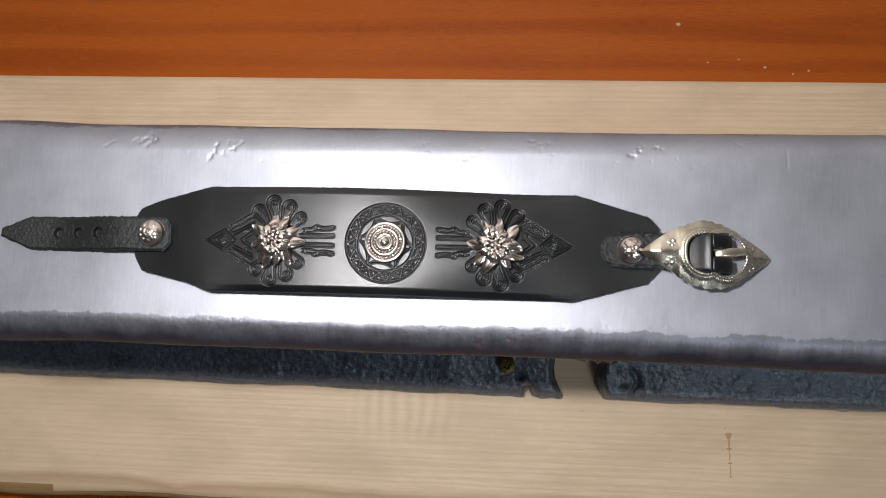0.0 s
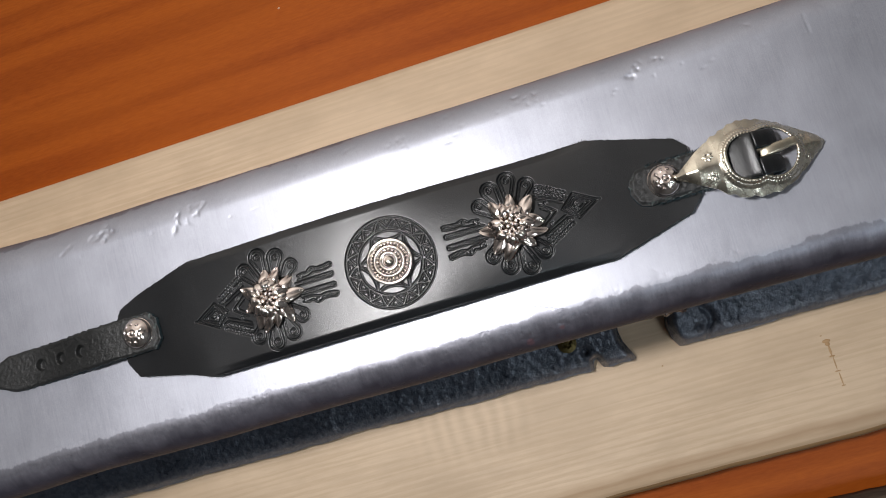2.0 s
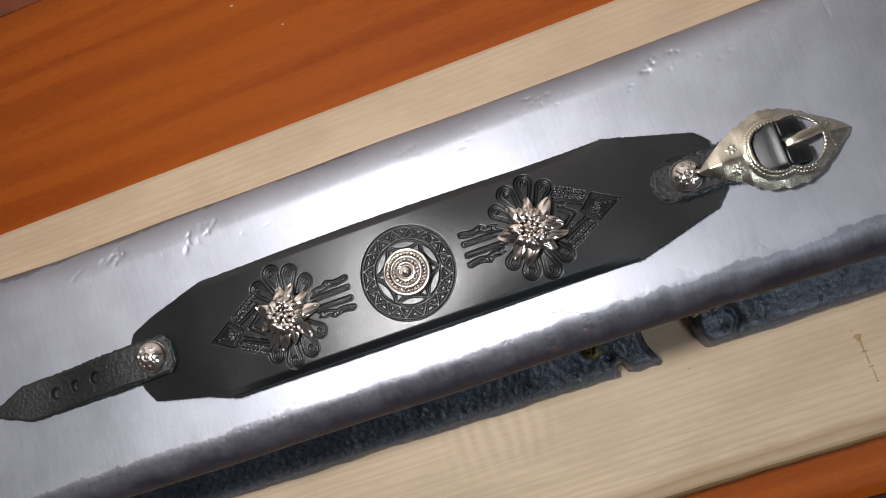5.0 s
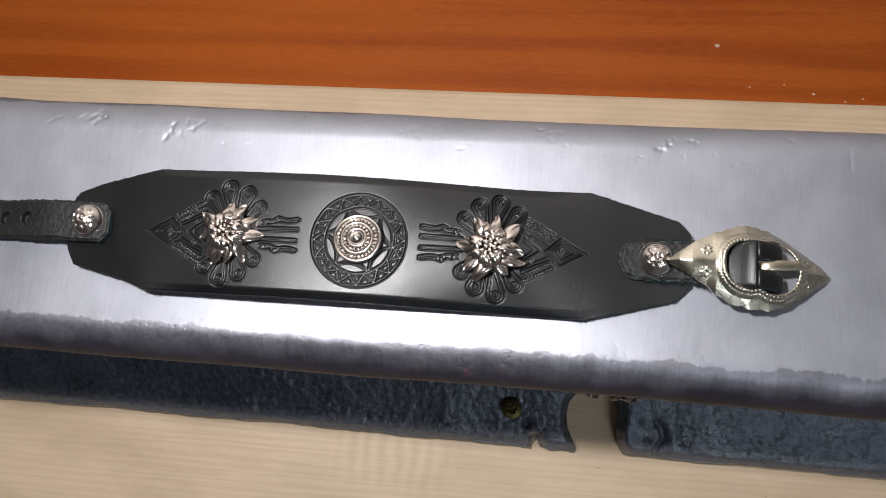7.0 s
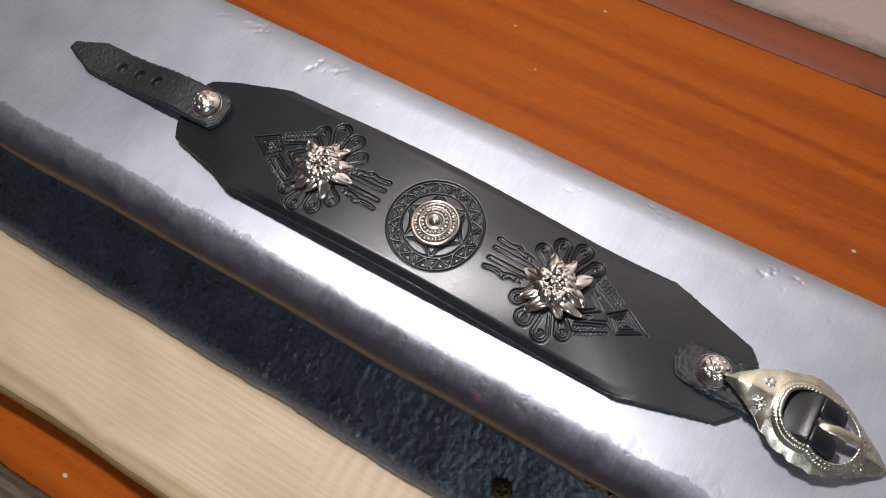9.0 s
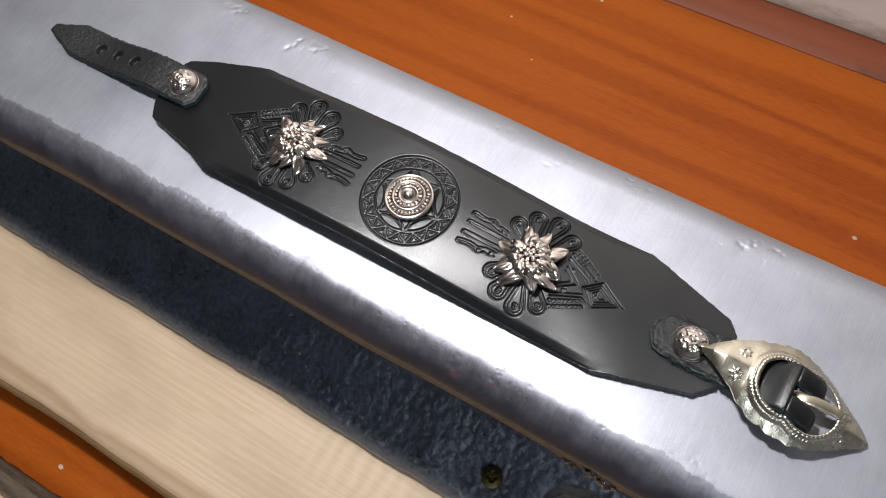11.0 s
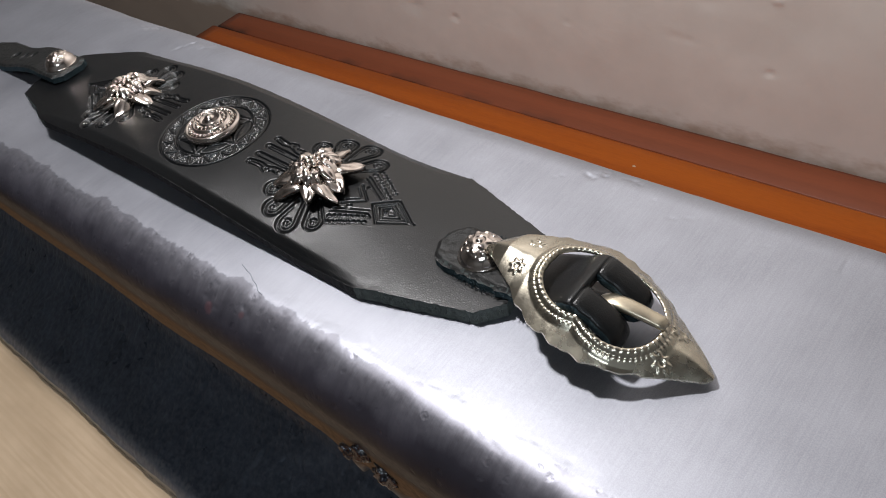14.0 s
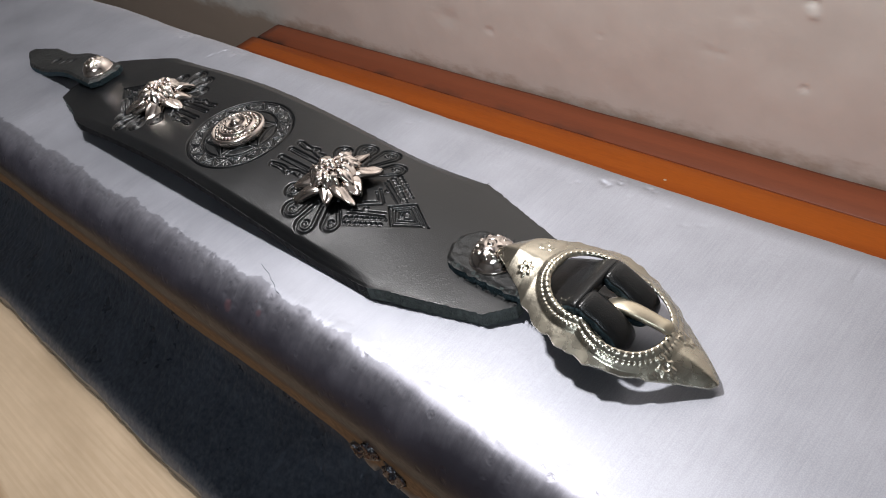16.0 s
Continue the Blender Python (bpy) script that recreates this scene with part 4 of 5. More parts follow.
def cuff_top(x, y):
    d = -cuff_outline(x, y)
    z = cuff_rise(x) - cuff_droop(x, y) - 0.0010 * smooth01(0.0026, 0.0, d) * smooth01(0.068, 0.040, np.abs(x - CX)) - 0.00020 * smooth01(0.0009, 0.0, d) ** 2 * smooth01(0.064, 0.058, np.abs(x - CX))
    h = np.maximum(stamp_motif(x, y, *FLOWERS[0]), stamp_motif(x, y, *FLOWERS[1]))
    h = np.maximum(h, stamp_wheel(x, y, *WHEEL))
    return z - 0.00070 * h + 0.00022 * (fuzz(x, y, 0.012, 52) - 0.5) + 0.000012 * (fuzz(x, y, 0.0009, 53) - 0.5)


cuff = plate("cuff", cuff_sdf, cuff_top, lambda x, y: cuff_rise(x) - cuff_droop(x, y) - 0.0031, (-0.0870, -0.0168, 0.0926, 0.0212), 0.00015, [LEATHER, FIBRE, BURNISHED], bracelet, "arched black leather band with stamped scrolls")


# The long sides are burnished black; only the end cuts stay raw.
for p in cuff.data.polygons:
    if p.material_index == 1 and abs(p.center.x - CX) < 0.0605:
        p.material_index = 2


def strap_z(x):
    """Under side of the punched strap: lies on the cuff's end, then falls to the steel."""
    return RAIL + 0.0003 + 0.0053 * smooth01(-0.118, -0.0865, x)


STRAP_OUT = [(-0.1345, 0.0048), (-0.1240, 0.0090), (-0.0740, 0.0085), (-0.0718, 0.0062), (-0.0716, 0.0000), (-0.0738, -0.0024), (-0.1235, -0.0021), (-0.1345, 0.0024)]


def strap_sdf(x, y):
    s = sd_polygon(x, y, STRAP_OUT) - 0.0003 + 0.0005 * (fuzz(x, y, 0.0011, 61) - 0.5)
    return s


def strap_top(x, y):
    """Rough upper side; the three holes are stopped by the lining underneath."""
    z = strap_z(x) + 0.0022 - 0.0006 * smooth01(0.0008, 0.0, -strap_sdf(x, y)) + 0.00012 * (fuzz(x, y, 0.0008, 62) - 0.5) + 0.00010 * (fuzz(x, y, 0.0004, 63) - 0.5)
    for hx in (-0.1136, -0.1058, -0.0978):
        z = z - 0.0019 * smooth01(0.0019, 0.0014, np.hypot(x - hx, y - 0.0034))
    return z


strap = plate("punched_strap", strap_sdf, strap_top, lambda x, y: strap_z(x), (-0.1360, -0.0036, -0.0700, 0.0104), 0.00022, [STRAP, CUT], bracelet, "narrow rough black strap with three holes")


def scuff(ob, sdf, width, amount, seed):
    """Raw pale fibre shows here and there along the rim of the upper side."""
    me = ob.data
    c = np.array([p.center for p in me.polygons])
    up = np.array([p.normal.z for p in me.polygons]) > 0.3
    d = -sdf(c[:, 0], c[:, 1])
    worn = up & (d < width * (0.4 + fuzz(c[:, 0], c[:, 1], 0.0015, seed))) & (fuzz(c[:, 0], c[:, 1], 0.0005, seed + 1) > 1 - amount)
    me.materials.append(WORN)
    ids = np.zeros(len(me.polygons), dtype=np.int32)
    me.polygons.foreach_get("material_index", ids)
    ids[worn] = len(me.materials) - 1
    me.polygons.foreach_set("material_index", ids)


def tab_z(x):
    """Under side of the buckle tab: flat on the cuff, then up over the bar."""
    return cuff_rise(x) + 0.0001 + 0.0012 * smooth01(0.088, 0.098, x)


def tab_sdf(x, y):
    q = np.maximum(np.abs(x - 0.0880) - 0.0130, np.abs(y - 0.0010) - 0.0055)
    r = np.hypot(x - 0.0785, y - 0.0010) - 0.0062
    return np.where(x < 0.0785, np.maximum(r, np.abs(y - 0.0010) - 0.0055), q) + 0.0006 * (fuzz(x, y, 0.0012, 71) - 0.5)


tab = plate("buckle_tab", tab_sdf, lambda x, y: tab_z(x) + 0.0022 - 0.0007 * smooth01(0.0010, 0.0, -tab_sdf(x, y)) + 0.0002 * (fuzz(x, y, 0.0009, 72) - 0.5), lambda x, y: tab_z(x), (0.0705, -0.0060, 0.1020, 0.0080), 0.0003, [STRAP, CUT], bracelet, "folded rough black leather tab holding the buckle")
scuff(tab, tab_sdf, 0.0007, 0.24, 73)
scuff(strap, lambda x, y: strap_sdf(x, y) + np.where(x < -0.080, 1.0, 0.0) * -0.0007, 0.0008, 0.30, 64)


def glide(points, n):
    """A smooth line through the points, n steps to each span."""
    P = [Vector(p) for p in points]
    P = [2 * P[0] - P[1]] + P + [2 * P[-1] - P[-2]]
    out = []
    for a, b, c, d in zip(P, P[1:], P[2:], P[3:]):
        for k in range(n):
            u = k / n
            out.append(0.5 * (2 * b + (c - a) * u + (2 * a - 5 * b + 4 * c - d) * u**2 + (3 * b - a - 3 * c + d) * u**3))
    return out + [P[-2]]


def tab_loop():
    """The tab bent round the buckle's bar, slit for the prong."""
    P = glide([(0.0958, 0, 1.0068), (0.0978, 0, 1.0077), (0.1002, 0, 1.0087), (0.1028, 0, 1.0101), (0.1048, 0, 1.0113), (0.1064, 0, 1.0115), (0.1084, 0, 1.0105), (0.1107, 0, 1.0090), (0.1124, 0, 1.0070), (0.1123, 0, 1.0052), (0.1100, 0, 1.0041), (0.1060, 0, 1.0036), (0.1000, 0, 1.0036)], 4)
    for lo, hi, first, last in ((-0.0062, 0.0060, 0, 20), (-0.0062, -0.0014, 19, 99), (0.0014, 0.0060, 19, 99)):
        bm = bmesh.new()
        rows = []
        for k, p in list(enumerate(P))[first:last]:
            wide = 0.0005 * max(0.0, min(1.0, (0.1030 - p.x) / 0.003)) if first == 0 else 0.0
            d = (P[min(k + 1, len(P) - 1)] - P[max(k - 1, 0)]).normalized()
            nrm = Vector((-d.z, 0, d.x)) * 0.0010
            j = 0.00010 * math.sin(k * 1.3 + lo * 900)
            ring = []
            for yy, o in ((lo + j, -0.1), (lo + j, 0.7), (lo + 0.0004 + j, 1.0), (lo + 0.0013, 1.18), (0.5 * (lo + hi), 1.22), (hi + wide - 0.0013, 1.18), (hi + wide - 0.0004, 1.0), (hi + wide, 0.7), (hi + wide, -0.1), (hi + wide, -1), (lo + j, -1)):
                q = p + nrm * o
                ring.append(bm.verts.new((q.x, yy, q.z)))
            rows.append(ring)
        for a, b in zip(rows[:-1], rows[1:]):
            for k in range(11):
                f = bm.faces.new((a[k], a[(k + 1) % 11], b[(k + 1) % 11], b[k]))
                f.material_index = 1 if k in (0, 7, 8, 10) else 0
        bm.faces.new(rows[0][::-1]).material_index = 1
        bm.faces.new(rows[-1]).material_index = 0 if first == 0 else 1
        bmesh.ops.recalc_face_normals(bm, faces=bm.faces)
        part("tab_loop", bm, [LOOP, CUT], bracelet, "black leather bent round the buckle bar")


tab_loop()

# --- buckle
BX0, BX1 = 0.0846, 0.1270
buckle = part("buckle", bmesh.new(), NICKEL, bracelet, "ornate yellowish silver buckle with beaded openings")


def buckle_half(x, v):
    """Half width of the near wing (v < 0) and of the far one; they are not quite alike."""
    near = np.interp(x, [0.0846, 0.0880, 0.0900, 0.0940, 0.0962, 0.1000, 0.1050, 0.1100, 0.1140, 0.1190, 0.1230, 0.1258, 0.1270], [0.0006, 0.0027, 0.0040, 0.0062, 0.0080, 0.0099, 0.0109, 0.0108, 0.0096, 0.0066, 0.0036, 0.0017, 0.0003])
    far = np.interp(x, [0.0846, 0.0880, 0.0910, 0.0960, 0.0990, 0.1030, 0.1070, 0.1110, 0.1150, 0.1180, 0.1210, 0.1240, 0.1260, 0.1270], [0.0006, 0.0030, 0.0052, 0.0080, 0.0092, 0.0108, 0.0109, 0.0100, 0.0084, 0.0067, 0.0049, 0.0030, 0.0015, 0.0003])
    return np.where(v < 0, near, far)


def buckle_ridge(x):
    return np.interp(x, [0.0846, 0.0870, 0.0900, 0.0960, 0.1040, 0.1110, 0.1180, 0.1230, 0.1255, 0.1270], [1.0100, 1.0117, 1.0127, 1.0126, 1.0115, 1.0093, 1.0062, 1.0044, 1.0030, 1.0018])


def buckle_y(x):
    return np.interp(x, [0.0846, 0.1060, 0.1270], [0.0002, -0.0002, -0.0006])


def hole_sdf(x, y):
    v = y - buckle_y(x)
    a = np.hypot(x - 0.1042, v) - 0.0061
    a = np.maximum(a, 0.0983 + 0.0004 * np.clip(np.abs(v) / 0.004, 0, 1) - x)
    b = np.hypot(x - 0.1112, v) - 0.0067
    return np.minimum(a, b)


def buckle_sdf(x, y):
    v = y - buckle_y(x)
    mid = smooth01(0.092, 0.096, x) * smooth01(0.121, 0.118, x)
    w = buckle_half(x, v) + mid * (np.where(v < 0, 0.00007, 0.00022) * np.sin((x - 0.09) * 2250) + np.where(v < 0, 0.00040, 0.00016) * (np.abs(np.sin((x - 0.0982) * 640)) - 0.6))
    out = (np.abs(v) - w) * 0.75
    return np.maximum(np.maximum(out, np.maximum(BX0 - x, x - BX1)), -hole_sdf(x, y))


def buckle_top(x, y):
    v = y - buckle_y(x)
    w = np.maximum(buckle_half(x, v), 0.001)
    k = np.clip(np.abs(v) / w, 0, 1.1)
    k = np.sqrt(k * k + 0.02) - 0.14
    facet = np.maximum(smooth01(0.0985, 0.0945, x), smooth01(0.1180, 0.1225, x))
    drop = np.interp(x, [0.0846, 0.092, 0.100, 0.110, 0.119, 0.1235, 0.127], [0.0016, 0.0034, 0.0066, 0.0078, 0.0058, 0.0035, 0.0010])
    sag = np.interp(x, [0.0846, 0.092, 0.100, 0.105, 0.110, 0.114, 0.119, 0.1235, 0.127], [0.0010, 0.0024, 0.0044, 0.0040, 0.0035, 0.0027, 0.0021, 0.0018, 0.0007])
    z = buckle_ridge(x) - np.where(v < 0, sag, 0.60 * drop) * (facet * (0.75 * k + 0.25 * k**3) + (1 - facet) * k ** np.where(v < 0, 1.7, 2.4))
    # Soft flutes run out to the scalloped skirt.
    z += 0.00014 * (1 - facet) * smooth01(0.78, 0.97, k) * (np.abs(np.sin((x - 0.0982) * 640)) - 0.5)
    d = hole_sdf(x, y)
    ang = np.arctan2(v, x - np.where(x < 0.1078, 0.1042, 0.1112))
    z += 0.00070 * np.sqrt(np.clip(1 - ((d - 0.0006) / 0.00065) ** 2, 0, 1)) * (0.90 + 0.10 * np.sin(ang * 44 + d * 1800))
    z += 0.00020 * smooth01(0.00048, 0.0001, np.abs(d - 0.00152)) * (0.72 + 0.28 * np.sin(ang * 62 + d * 2500))
    z += 0.00028 * smooth01(0.0026, 0.0019, d)
    for sx, sy in ((0.0936, 0.0031), (0.0934, -0.0029), (0.1202, 0.0024), (0.1202, -0.0040)):
        r, a = np.hypot(x - sx, y - sy), np.arctan2(y - sy, x - sx)
        z += 0.00022 * smooth01(0.0013, 0.0009, r * (1 + 0.22 * np.cos(7 * a))) * smooth01(0.0003, 0.0007, r)
    return z + 0.00005 * (fuzz(x, y, 0.0016, 81) - 0.5)


def build_buckle():
    me = plate("buckle", buckle_sdf, buckle_top, lambda x, y: buckle_top(x, y) - 0.0004 - 0.0007 * smooth01(0.0, 0.0012, -buckle_sdf(x, y)), (0.0843, -0.0130, 0.1273, 0.0135), 0.00014, NICKEL)
    old = buckle.data
    buckle.data = me.data
    bpy.data.objects.remove(me)
    bpy.data.meshes.remove(old)


build_buckle()
bm = bmesh.new()
bmesh.ops.create_cone(bm, cap_ends=True, segments=16, radius1=0.0011, radius2=0.0011, depth=0.0150, matrix=pose(0.1086, 0.0004, 1.0070, 90))
part("buckle_bar", bm, NICKEL, buckle)


def prong():
    bm = bmesh.new()
    rows = []
    for k, p in enumerate(glide([(0.1062, 0.0000, 1.0068), (0.1076, 0.0000, 1.0084), (0.1098, 0.0002, 1.0092), (0.1130, 0.0005, 1.0088), (0.1160, 0.0009, 1.0079), (0.1176, 0.0010, 1.0075), (0.1184, 0.0011, 1.0070)], 3)):
        r = 0.00125 + 0.00020 * math.sin(math.pi * min(1, k / 12)) - 0.0004 * max(0, (k - 15) / 3)
        rows.append([bm.verts.new((p.x, p.y + r * math.copysign(abs(math.cos(a)) ** 0.7, math.cos(a)), p.z + 0.50 * r * math.copysign(abs(math.sin(a)) ** 0.7, math.sin(a)))) for a in (2 * math.pi * j / 16 for j in range(16))])
    for a, b in zip(rows[:-1], rows[1:]):
        for k in range(16):
            bm.faces.new((a[k], a[(k + 1) % 16], b[(k + 1) % 16], b[k]))
    bm.faces.new(rows[0])
    bm.faces.new(rows[-1])
    bmesh.ops.recalc_face_normals(bm, faces=bm.faces)
    part("prong", bm, PALE, buckle, "flat pale metal prong")


prong()

# Loose leather fibres along the raw cut edges.
def fringe(name, outline, low, high, keep, count, mat, seed, label):
    rnd = random.Random(seed)
    bm = bmesh.new()
    sides = [(Vector(a), Vector(b)) for a, b in zip(outline, outline[1:] + outline[:1])]
    sizes = [(b - a).length for a, b in sides]
    while len(bm.faces) < count * 3:
        a, b = rnd.choices(sides, sizes)[0]
        p, d = a.lerp(b, rnd.random()), (b - a).normalized()
        if not keep(p.x, p.y):
            continue
        out = Vector((d.y, -d.x, 0)) if (a.x * b.y - a.y * b.x) > 0 else Vector((-d.y, d.x, 0))
        z = rnd.uniform(float(low(p.x, p.y)), float(high(p.x, p.y)))
        root = Vector((p.x, p.y, z)) + out * 0.0001
        tip = root + (out + Vector((d.x, d.y, 0)) * rnd.uniform(-0.9, 0.9) + Vector((0, 0, rnd.uniform(-0.8, 0.5)))) * rnd.uniform(0.0004, 0.0011)
        w = rnd.uniform(0.00005, 0.00010)
        ring = [bm.verts.new(root + Vector((d.x, d.y, 0)) * w * c + Vector((0, 0, w * e))) for c, e in ((-1, -0.6), (1, -0.6), (0, 1))]
        end = bm.verts.new(tip)
        for k in range(3):
            bm.faces.new((ring[k], ring[(k + 1) % 3], end))
    bmesh.ops.recalc_face_normals(bm, faces=bm.faces)
    tagged(part(name, bm, mat, bracelet, label), label, kind="stuff")


fringe("cut_fibres", [(CX + a, CY + b) for a, b in CUFF], lambda x, y: cuff_rise(x) - cuff_droop(x, y) - 0.0029, lambda x, y: cuff_rise(x) - cuff_droop(x, y) - 0.0004, lambda x, y: abs(x - CX) > 0.058, 1500, FIBRE, 5, "grey-green loose leather fibres on the cut edge")
_arc = [(0.0785 + 0.0060 * math.cos(a), 0.0010 + 0.0055 * math.sin(a)) for a in np.linspace(math.pi / 2, 3 * math.pi / 2, 13)]
fringe("tab_fibres", _arc + [(0.0960, -0.0045), (0.0960, 0.0065)], lambda x, y: tab_z(x) + 0.0001, lambda x, y: tab_z(x) + 0.0016, lambda x, y: x < 0.0950, 500, CUT, 6, "blue-black loose leather fibres on the tab edge")

# --- rivets


def rivet(x, y, z, turn):
    """A domed cap with a raised star, a ring of beads and a thin brim."""

    def top(px, py):
        r, a = np.hypot(px - x, py - y), np.arctan2(py - y, px - x) + turn
        h = 0.0031 * np.sqrt(np.clip(1 - (r / 0.0045) ** 2, 0, 1)) ** 1.1 + 0.0002
        h += 0.00038 * smooth01(0.0008, 0.0004, r)
        h += 0.00024 * smooth01(0.0022, 0.0017, r * (1 + 0.22 * np.cos(6 * a))) * smooth01(0.0008, 0.0012, r)
        h += 0.00030 * smooth01(0.00055, 0.0001, np.abs(r - 0.0029)) * smooth01(-0.3, 0.5, np.cos(10 * a))
        return z + h - 0.0002 * smooth01(0.0045, 0.0047, r)

    part_ = plate("rivet", lambda px, py: np.hypot(px - x, py - y) - 0.0047, top, lambda px, py: 0 * px + z - 0.0008, (x - 0.005, y - 0.005, x + 0.005, y + 0.005), 0.00012, SILVER, bracelet, "domed silver rivet with star relief")
    return part_


rivet(-0.0777, 0.0032, strap_z(-0.0777) + 0.0024, 0.3)
rivet(0.0820, 0.0010, cuff_rise(0.0820) + 0.0026, 0.1)

# --- flowers


def petal(length, width, lift, curl, bend, seed):
    """One pointed, wavy petal along +x from the middle, solid, folded along its rib, its tip swept aside."""
    nu, nv, th = 18, 8, 0.0009
    rnd = random.Random(seed)
    side, phase = rnd.uniform(-0.35, 0.35), rnd.uniform(0, 6.28)
    top = []
    for i in range(nu + 1):
        u = i / nu
        w = width * (math.sin(math.pi * min(1, 0.14 + 0.86 * u**0.85)) ** 0.6) * (1 - 0.10 * u)
        row = []
        for k in range(nv + 1):
            v = 2 * k / nv - 1
            x = 0.0015 + (length - 0.0015) * u
            y = v * w + bend * u**2.5 + 0.00022 * math.sin(5 * u + phase)
            z = lift * math.sin(math.pi * min(1, u * 0.75 + 0.15)) - curl * u * u
            z += 0.0011 * (1 - abs(v) ** 1.4) * math.sin(math.pi * min(1, u + 0.12)) - 0.00045 * math.exp(-((v / 0.18) ** 2)) * math.sin(math.pi * u)
            z += side * v * w * (0.4 + u) + 0.00018 * math.sin(9 * u + phase + 2.2 * v)
            row.append((x, y, z))
        top.append(row)
    V = [p for row in top for p in row]
    n = len(V)
    V += [(x, y, z - th) for x, y, z in V]
    F, s = [], nv + 1
    for i in range(nu):
        for k in range(nv):
            a = i * s + k
            F.append((a, a + s, a + s + 1, a + 1))
            F.append((n + a, n + a + 1, n + a + s + 1, n + a + s))
    ring = [k for k in range(s)] + [i * s + nv for i in range(1, nu + 1)] + [nu * s + k for k in range(nv - 1, -1, -1)] + [i * s for i in range(nu - 1, 0, -1)]
    for a, b in zip(ring, ring[1:] + ring[:1]):
        F.append((a, b, n + b, n + a))
    me = from_arrays("petal", V, F)
    bm = bmesh.new()
    bm.from_mesh(me)
    bpy.data.meshes.remove(me)
    bmesh.ops.remove_doubles(bm, verts=bm.verts, dist=1e-6)
    bmesh.ops.recalc_face_normals(bm, faces=bm.faces)
    return bm


def flower(x, y, petals, seed):
    z = float(cuff_rise(x)) + 0.0004
    rnd = random.Random(seed)
    core = part("flower_concho", lathe([(0, -0.0002), (0.0052, -0.0002), (0.0055, 0.0006), (0.0047, 0.0018), (0.0036, 0.0024), (0.0018, 0.0028), (0, 0.0029)], 32), RECESS_DARK, bracelet, "polished silver alpine flower with pointed petals")
    core.location = (x, y, z)
    for k, (deg, mm) in enumerate(petals):
        ob = part("petal", petal(mm / 1000 + 0.0004, 0.00242 + rnd.uniform(-0.0002, 0.0003), 0.0014, rnd.uniform(-0.0012, 0.0014), rnd.choice((-1, 1)) * rnd.uniform(0.0006, 0.0024), seed + k), SILVER, core)
        ob.location = (0, 0, rnd.uniform(0, 0.0005))
        ob.rotation_euler = (rnd.uniform(-0.3, 0.3), 0, radians(deg))
    for k in range(11):
        ob = part("inner_petal", petal(0.0062 + rnd.uniform(-0.0007, 0.0007), 0.00165, 0.0023, rnd.uniform(-0.0008, 0.0006), rnd.uniform(-0.0011, 0.0011), seed + 50 + k), SILVER, core)
        ob.location = (0, 0, 0.0011 + rnd.uniform(0, 0.0003))
        ob.rotation_euler = (rnd.uniform(-0.35, 0.35), 0, radians(32.7 * k + 20 + rnd.uniform(-9, 9)))
    spots = [(0, 0, 0.0041, 0.00078)]
    for n, r, h in ((6, 0.0014, 0.0042), (11, 0.0028, 0.0039), (13, 0.0042, 0.0033)):
        for k in range(n):
            a = 2 * math.pi * k / n + r * 300 + rnd.uniform(-0.12, 0.12)
            q = r + rnd.uniform(-0.0002, 0.0002)
            spots.append((q * math.cos(a), q * math.sin(a), h + rnd.uniform(-0.0004, 0.0003), 0.00072 + rnd.uniform(-0.00016, 0.00014)))
    for px, py, pz, pr in spots:
        # Round in the middle, stretched into small pods towards the rim.
        far = min(1.0, math.hypot(px, py) / 0.0042)
        turn = Matrix.Rotation(math.atan2(py, px) + rnd.uniform(-0.3, 0.3), 4, "Z") @ Matrix.Rotation(0.45 * far, 4, "Y")
        bm = bmesh.new()
        bmesh.ops.create_icosphere(bm, subdivisions=2, radius=pr, matrix=Matrix.Translation((px, py, pz)) @ turn @ Matrix.Diagonal((rnd.uniform(0.9, 1.15) + 0.95 * far * far, rnd.uniform(0.8, 1.1), 1.2 - 0.45 * far, 1)))
        part("stamen", bm, SILVER, core)


flower(-0.0345, 0.0012, [(73, 8.8), (104, 8.2), (152, 8.8), (186, 7.6), (222, 9.0), (259, 9.4), (287, 8.2), (312, 9.2), (350, 9.8), (30, 9.6)], 100)
flower(0.0382, 0.0012, [(86, 8.6), (130, 9.0), (180, 9.4), (218, 9.4), (258, 9.8), (290, 8.4), (325, 9.6), (357, 8.6), (33, 9.6)], 200)

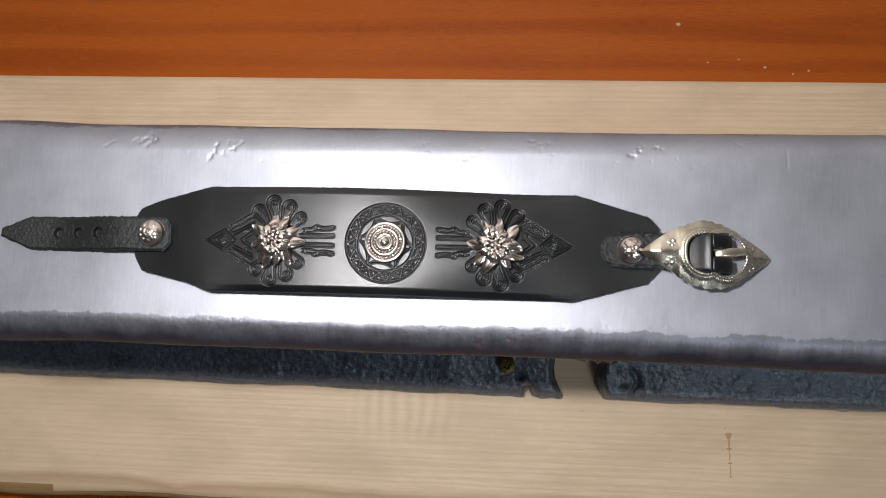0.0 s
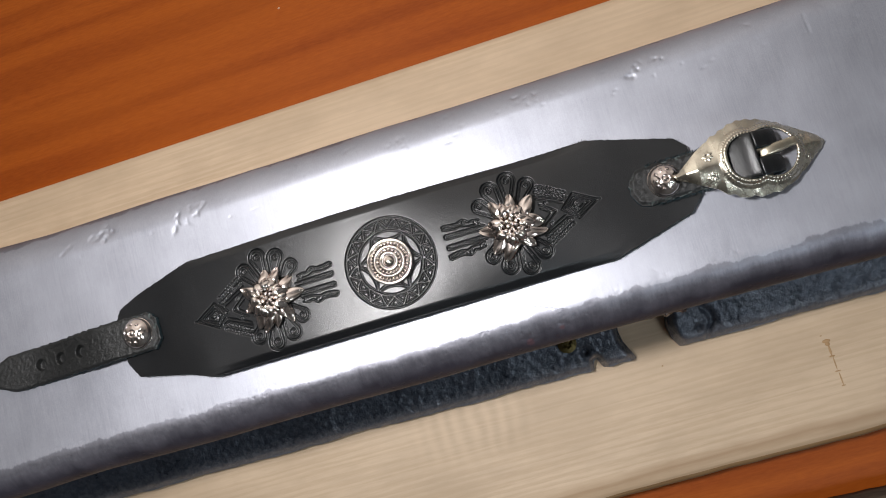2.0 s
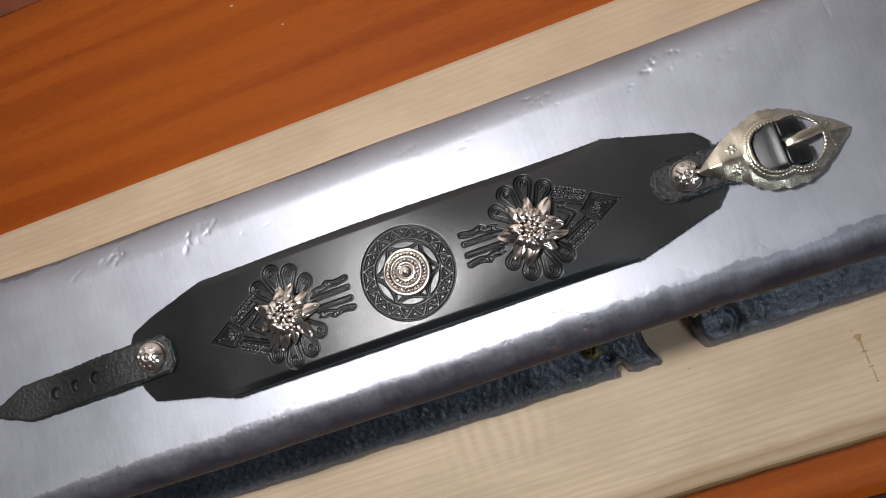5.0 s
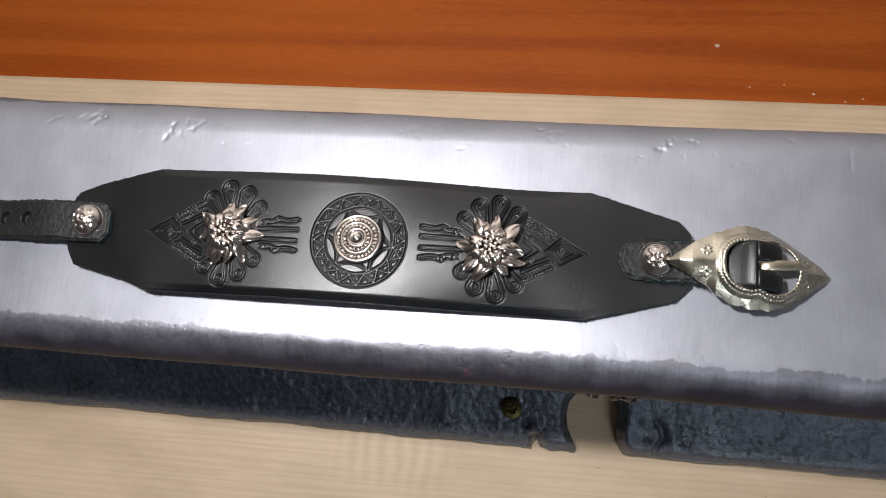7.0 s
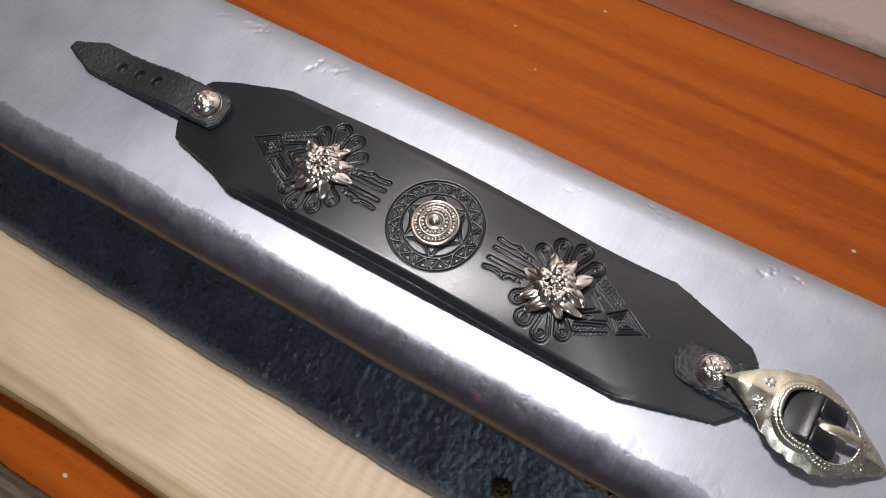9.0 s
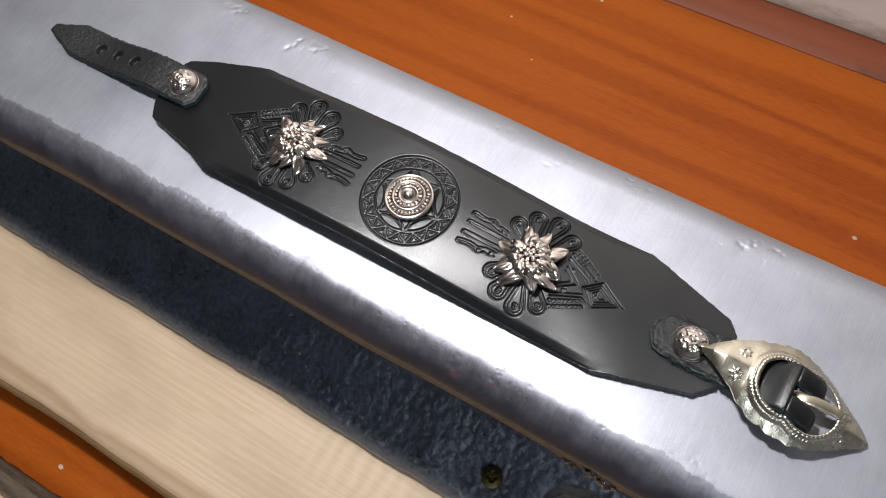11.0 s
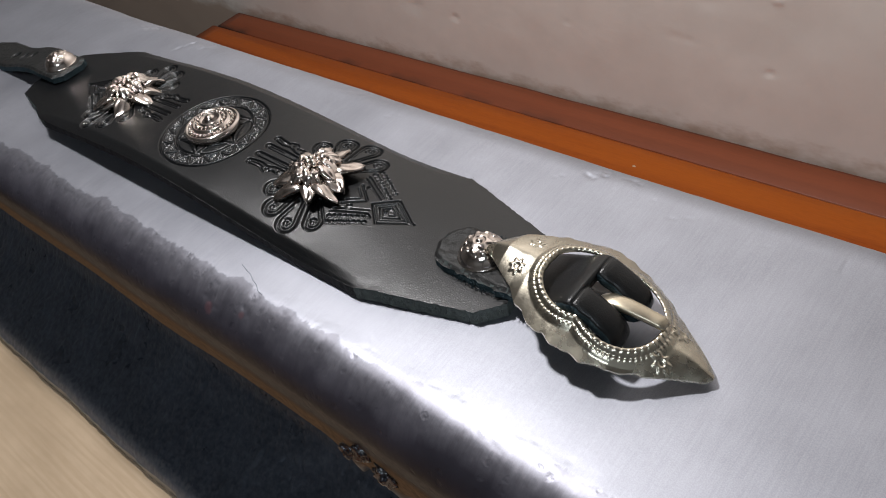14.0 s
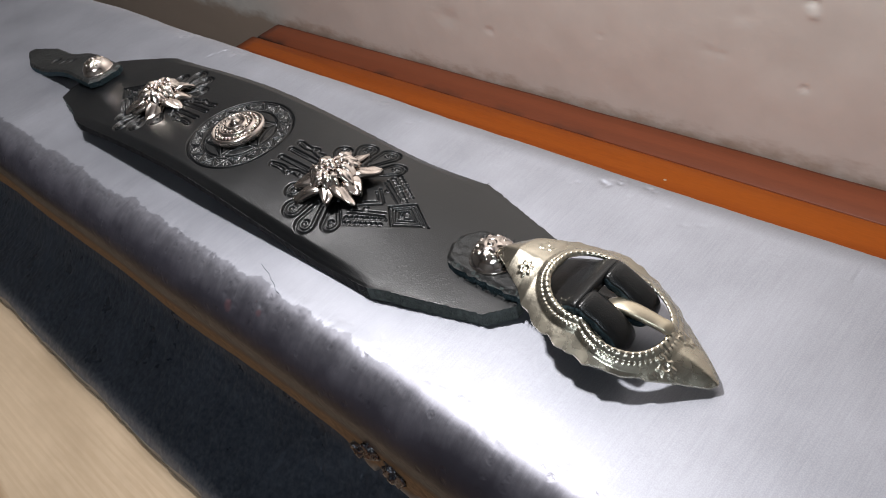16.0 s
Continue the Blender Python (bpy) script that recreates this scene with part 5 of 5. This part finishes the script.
# --- round concho
cz = float(cuff_rise(WHEEL[0])) - 0.0001
concho = part("round_concho", lathe([(0, -0.0004), (0.0062, -0.0004), (0.0066, 0.0006), (0.0067, 0.0016), (0.0064, 0.0020), (0.0060, 0.0020), (0.0057, 0.0016), (0.0046, 0.0019), (0.0044, 0.0026), (0.0041, 0.0027), (0.0038, 0.0023), (0.0028, 0.0025), (0.0026, 0.0031), (0.0023, 0.0032), (0.0020, 0.0027), (0.0015, 0.0027), (0.0012, 0.0034), (0.0007, 0.0039), (0, 0.0040)], 64, (*WHEEL, cz)), SILVER, bracelet, "round silver concho with beaded rings")
concho.data.materials.append(RECESS_DARK)
# Faces in the grooves take the dark silver, which paints in their shade.
for p in concho.data.polygons:
    r = math.hypot(p.center.x - WHEEL[0], p.center.y - WHEEL[1])
    if 0.0045 < r < 0.0058 or 0.0027 < r < 0.0039 or 0.0013 < r < 0.0021:
        p.material_index = 1
bead_mesh = bpy.data.meshes.new("bead")
bm = bmesh.new()
bmesh.ops.create_icosphere(bm, subdivisions=2, radius=0.00043)
for f in bm.faces:
    f.smooth = True
bm.to_mesh(bead_mesh)
bm.free()
bead_mesh.materials.append(SILVER)
for n, r, h in ((32, 0.00515, 0.0020), (19, 0.0033, 0.0027)):
    for k in range(n):
        ob = new("bead", bead_mesh)
        ob.parent = concho
        ob.location = (WHEEL[0] + r * math.cos(2 * math.pi * k / n), WHEEL[1] + r * math.sin(2 * math.pi * k / n), cz + h)

# A thin dark strand that stands in for a scratch in the bare steel below the cuff.
fibre = bpy.data.curves.new("scratch_line", "CURVE")
fibre.dimensions, fibre.bevel_depth, fibre.bevel_resolution = "3D", 0.000035, 1
line = fibre.splines.new("POLY")
walkway = [(0.0345, -0.0212), (0.0368, -0.0219), (0.0385, -0.0222), (0.0402, -0.0231), (0.0420, -0.0236), (0.0436, -0.0246), (0.0452, -0.0249)]
line.points.add(len(walkway) - 1)
for p, (x, y) in zip(line.points, walkway):
    p.co = (x, y, RAIL + 0.0001, 1)
fibre.materials.append(CUT)
tagged(new("scratch_line", fibre), "thin dark scratch line on the bare steel", "fibre")
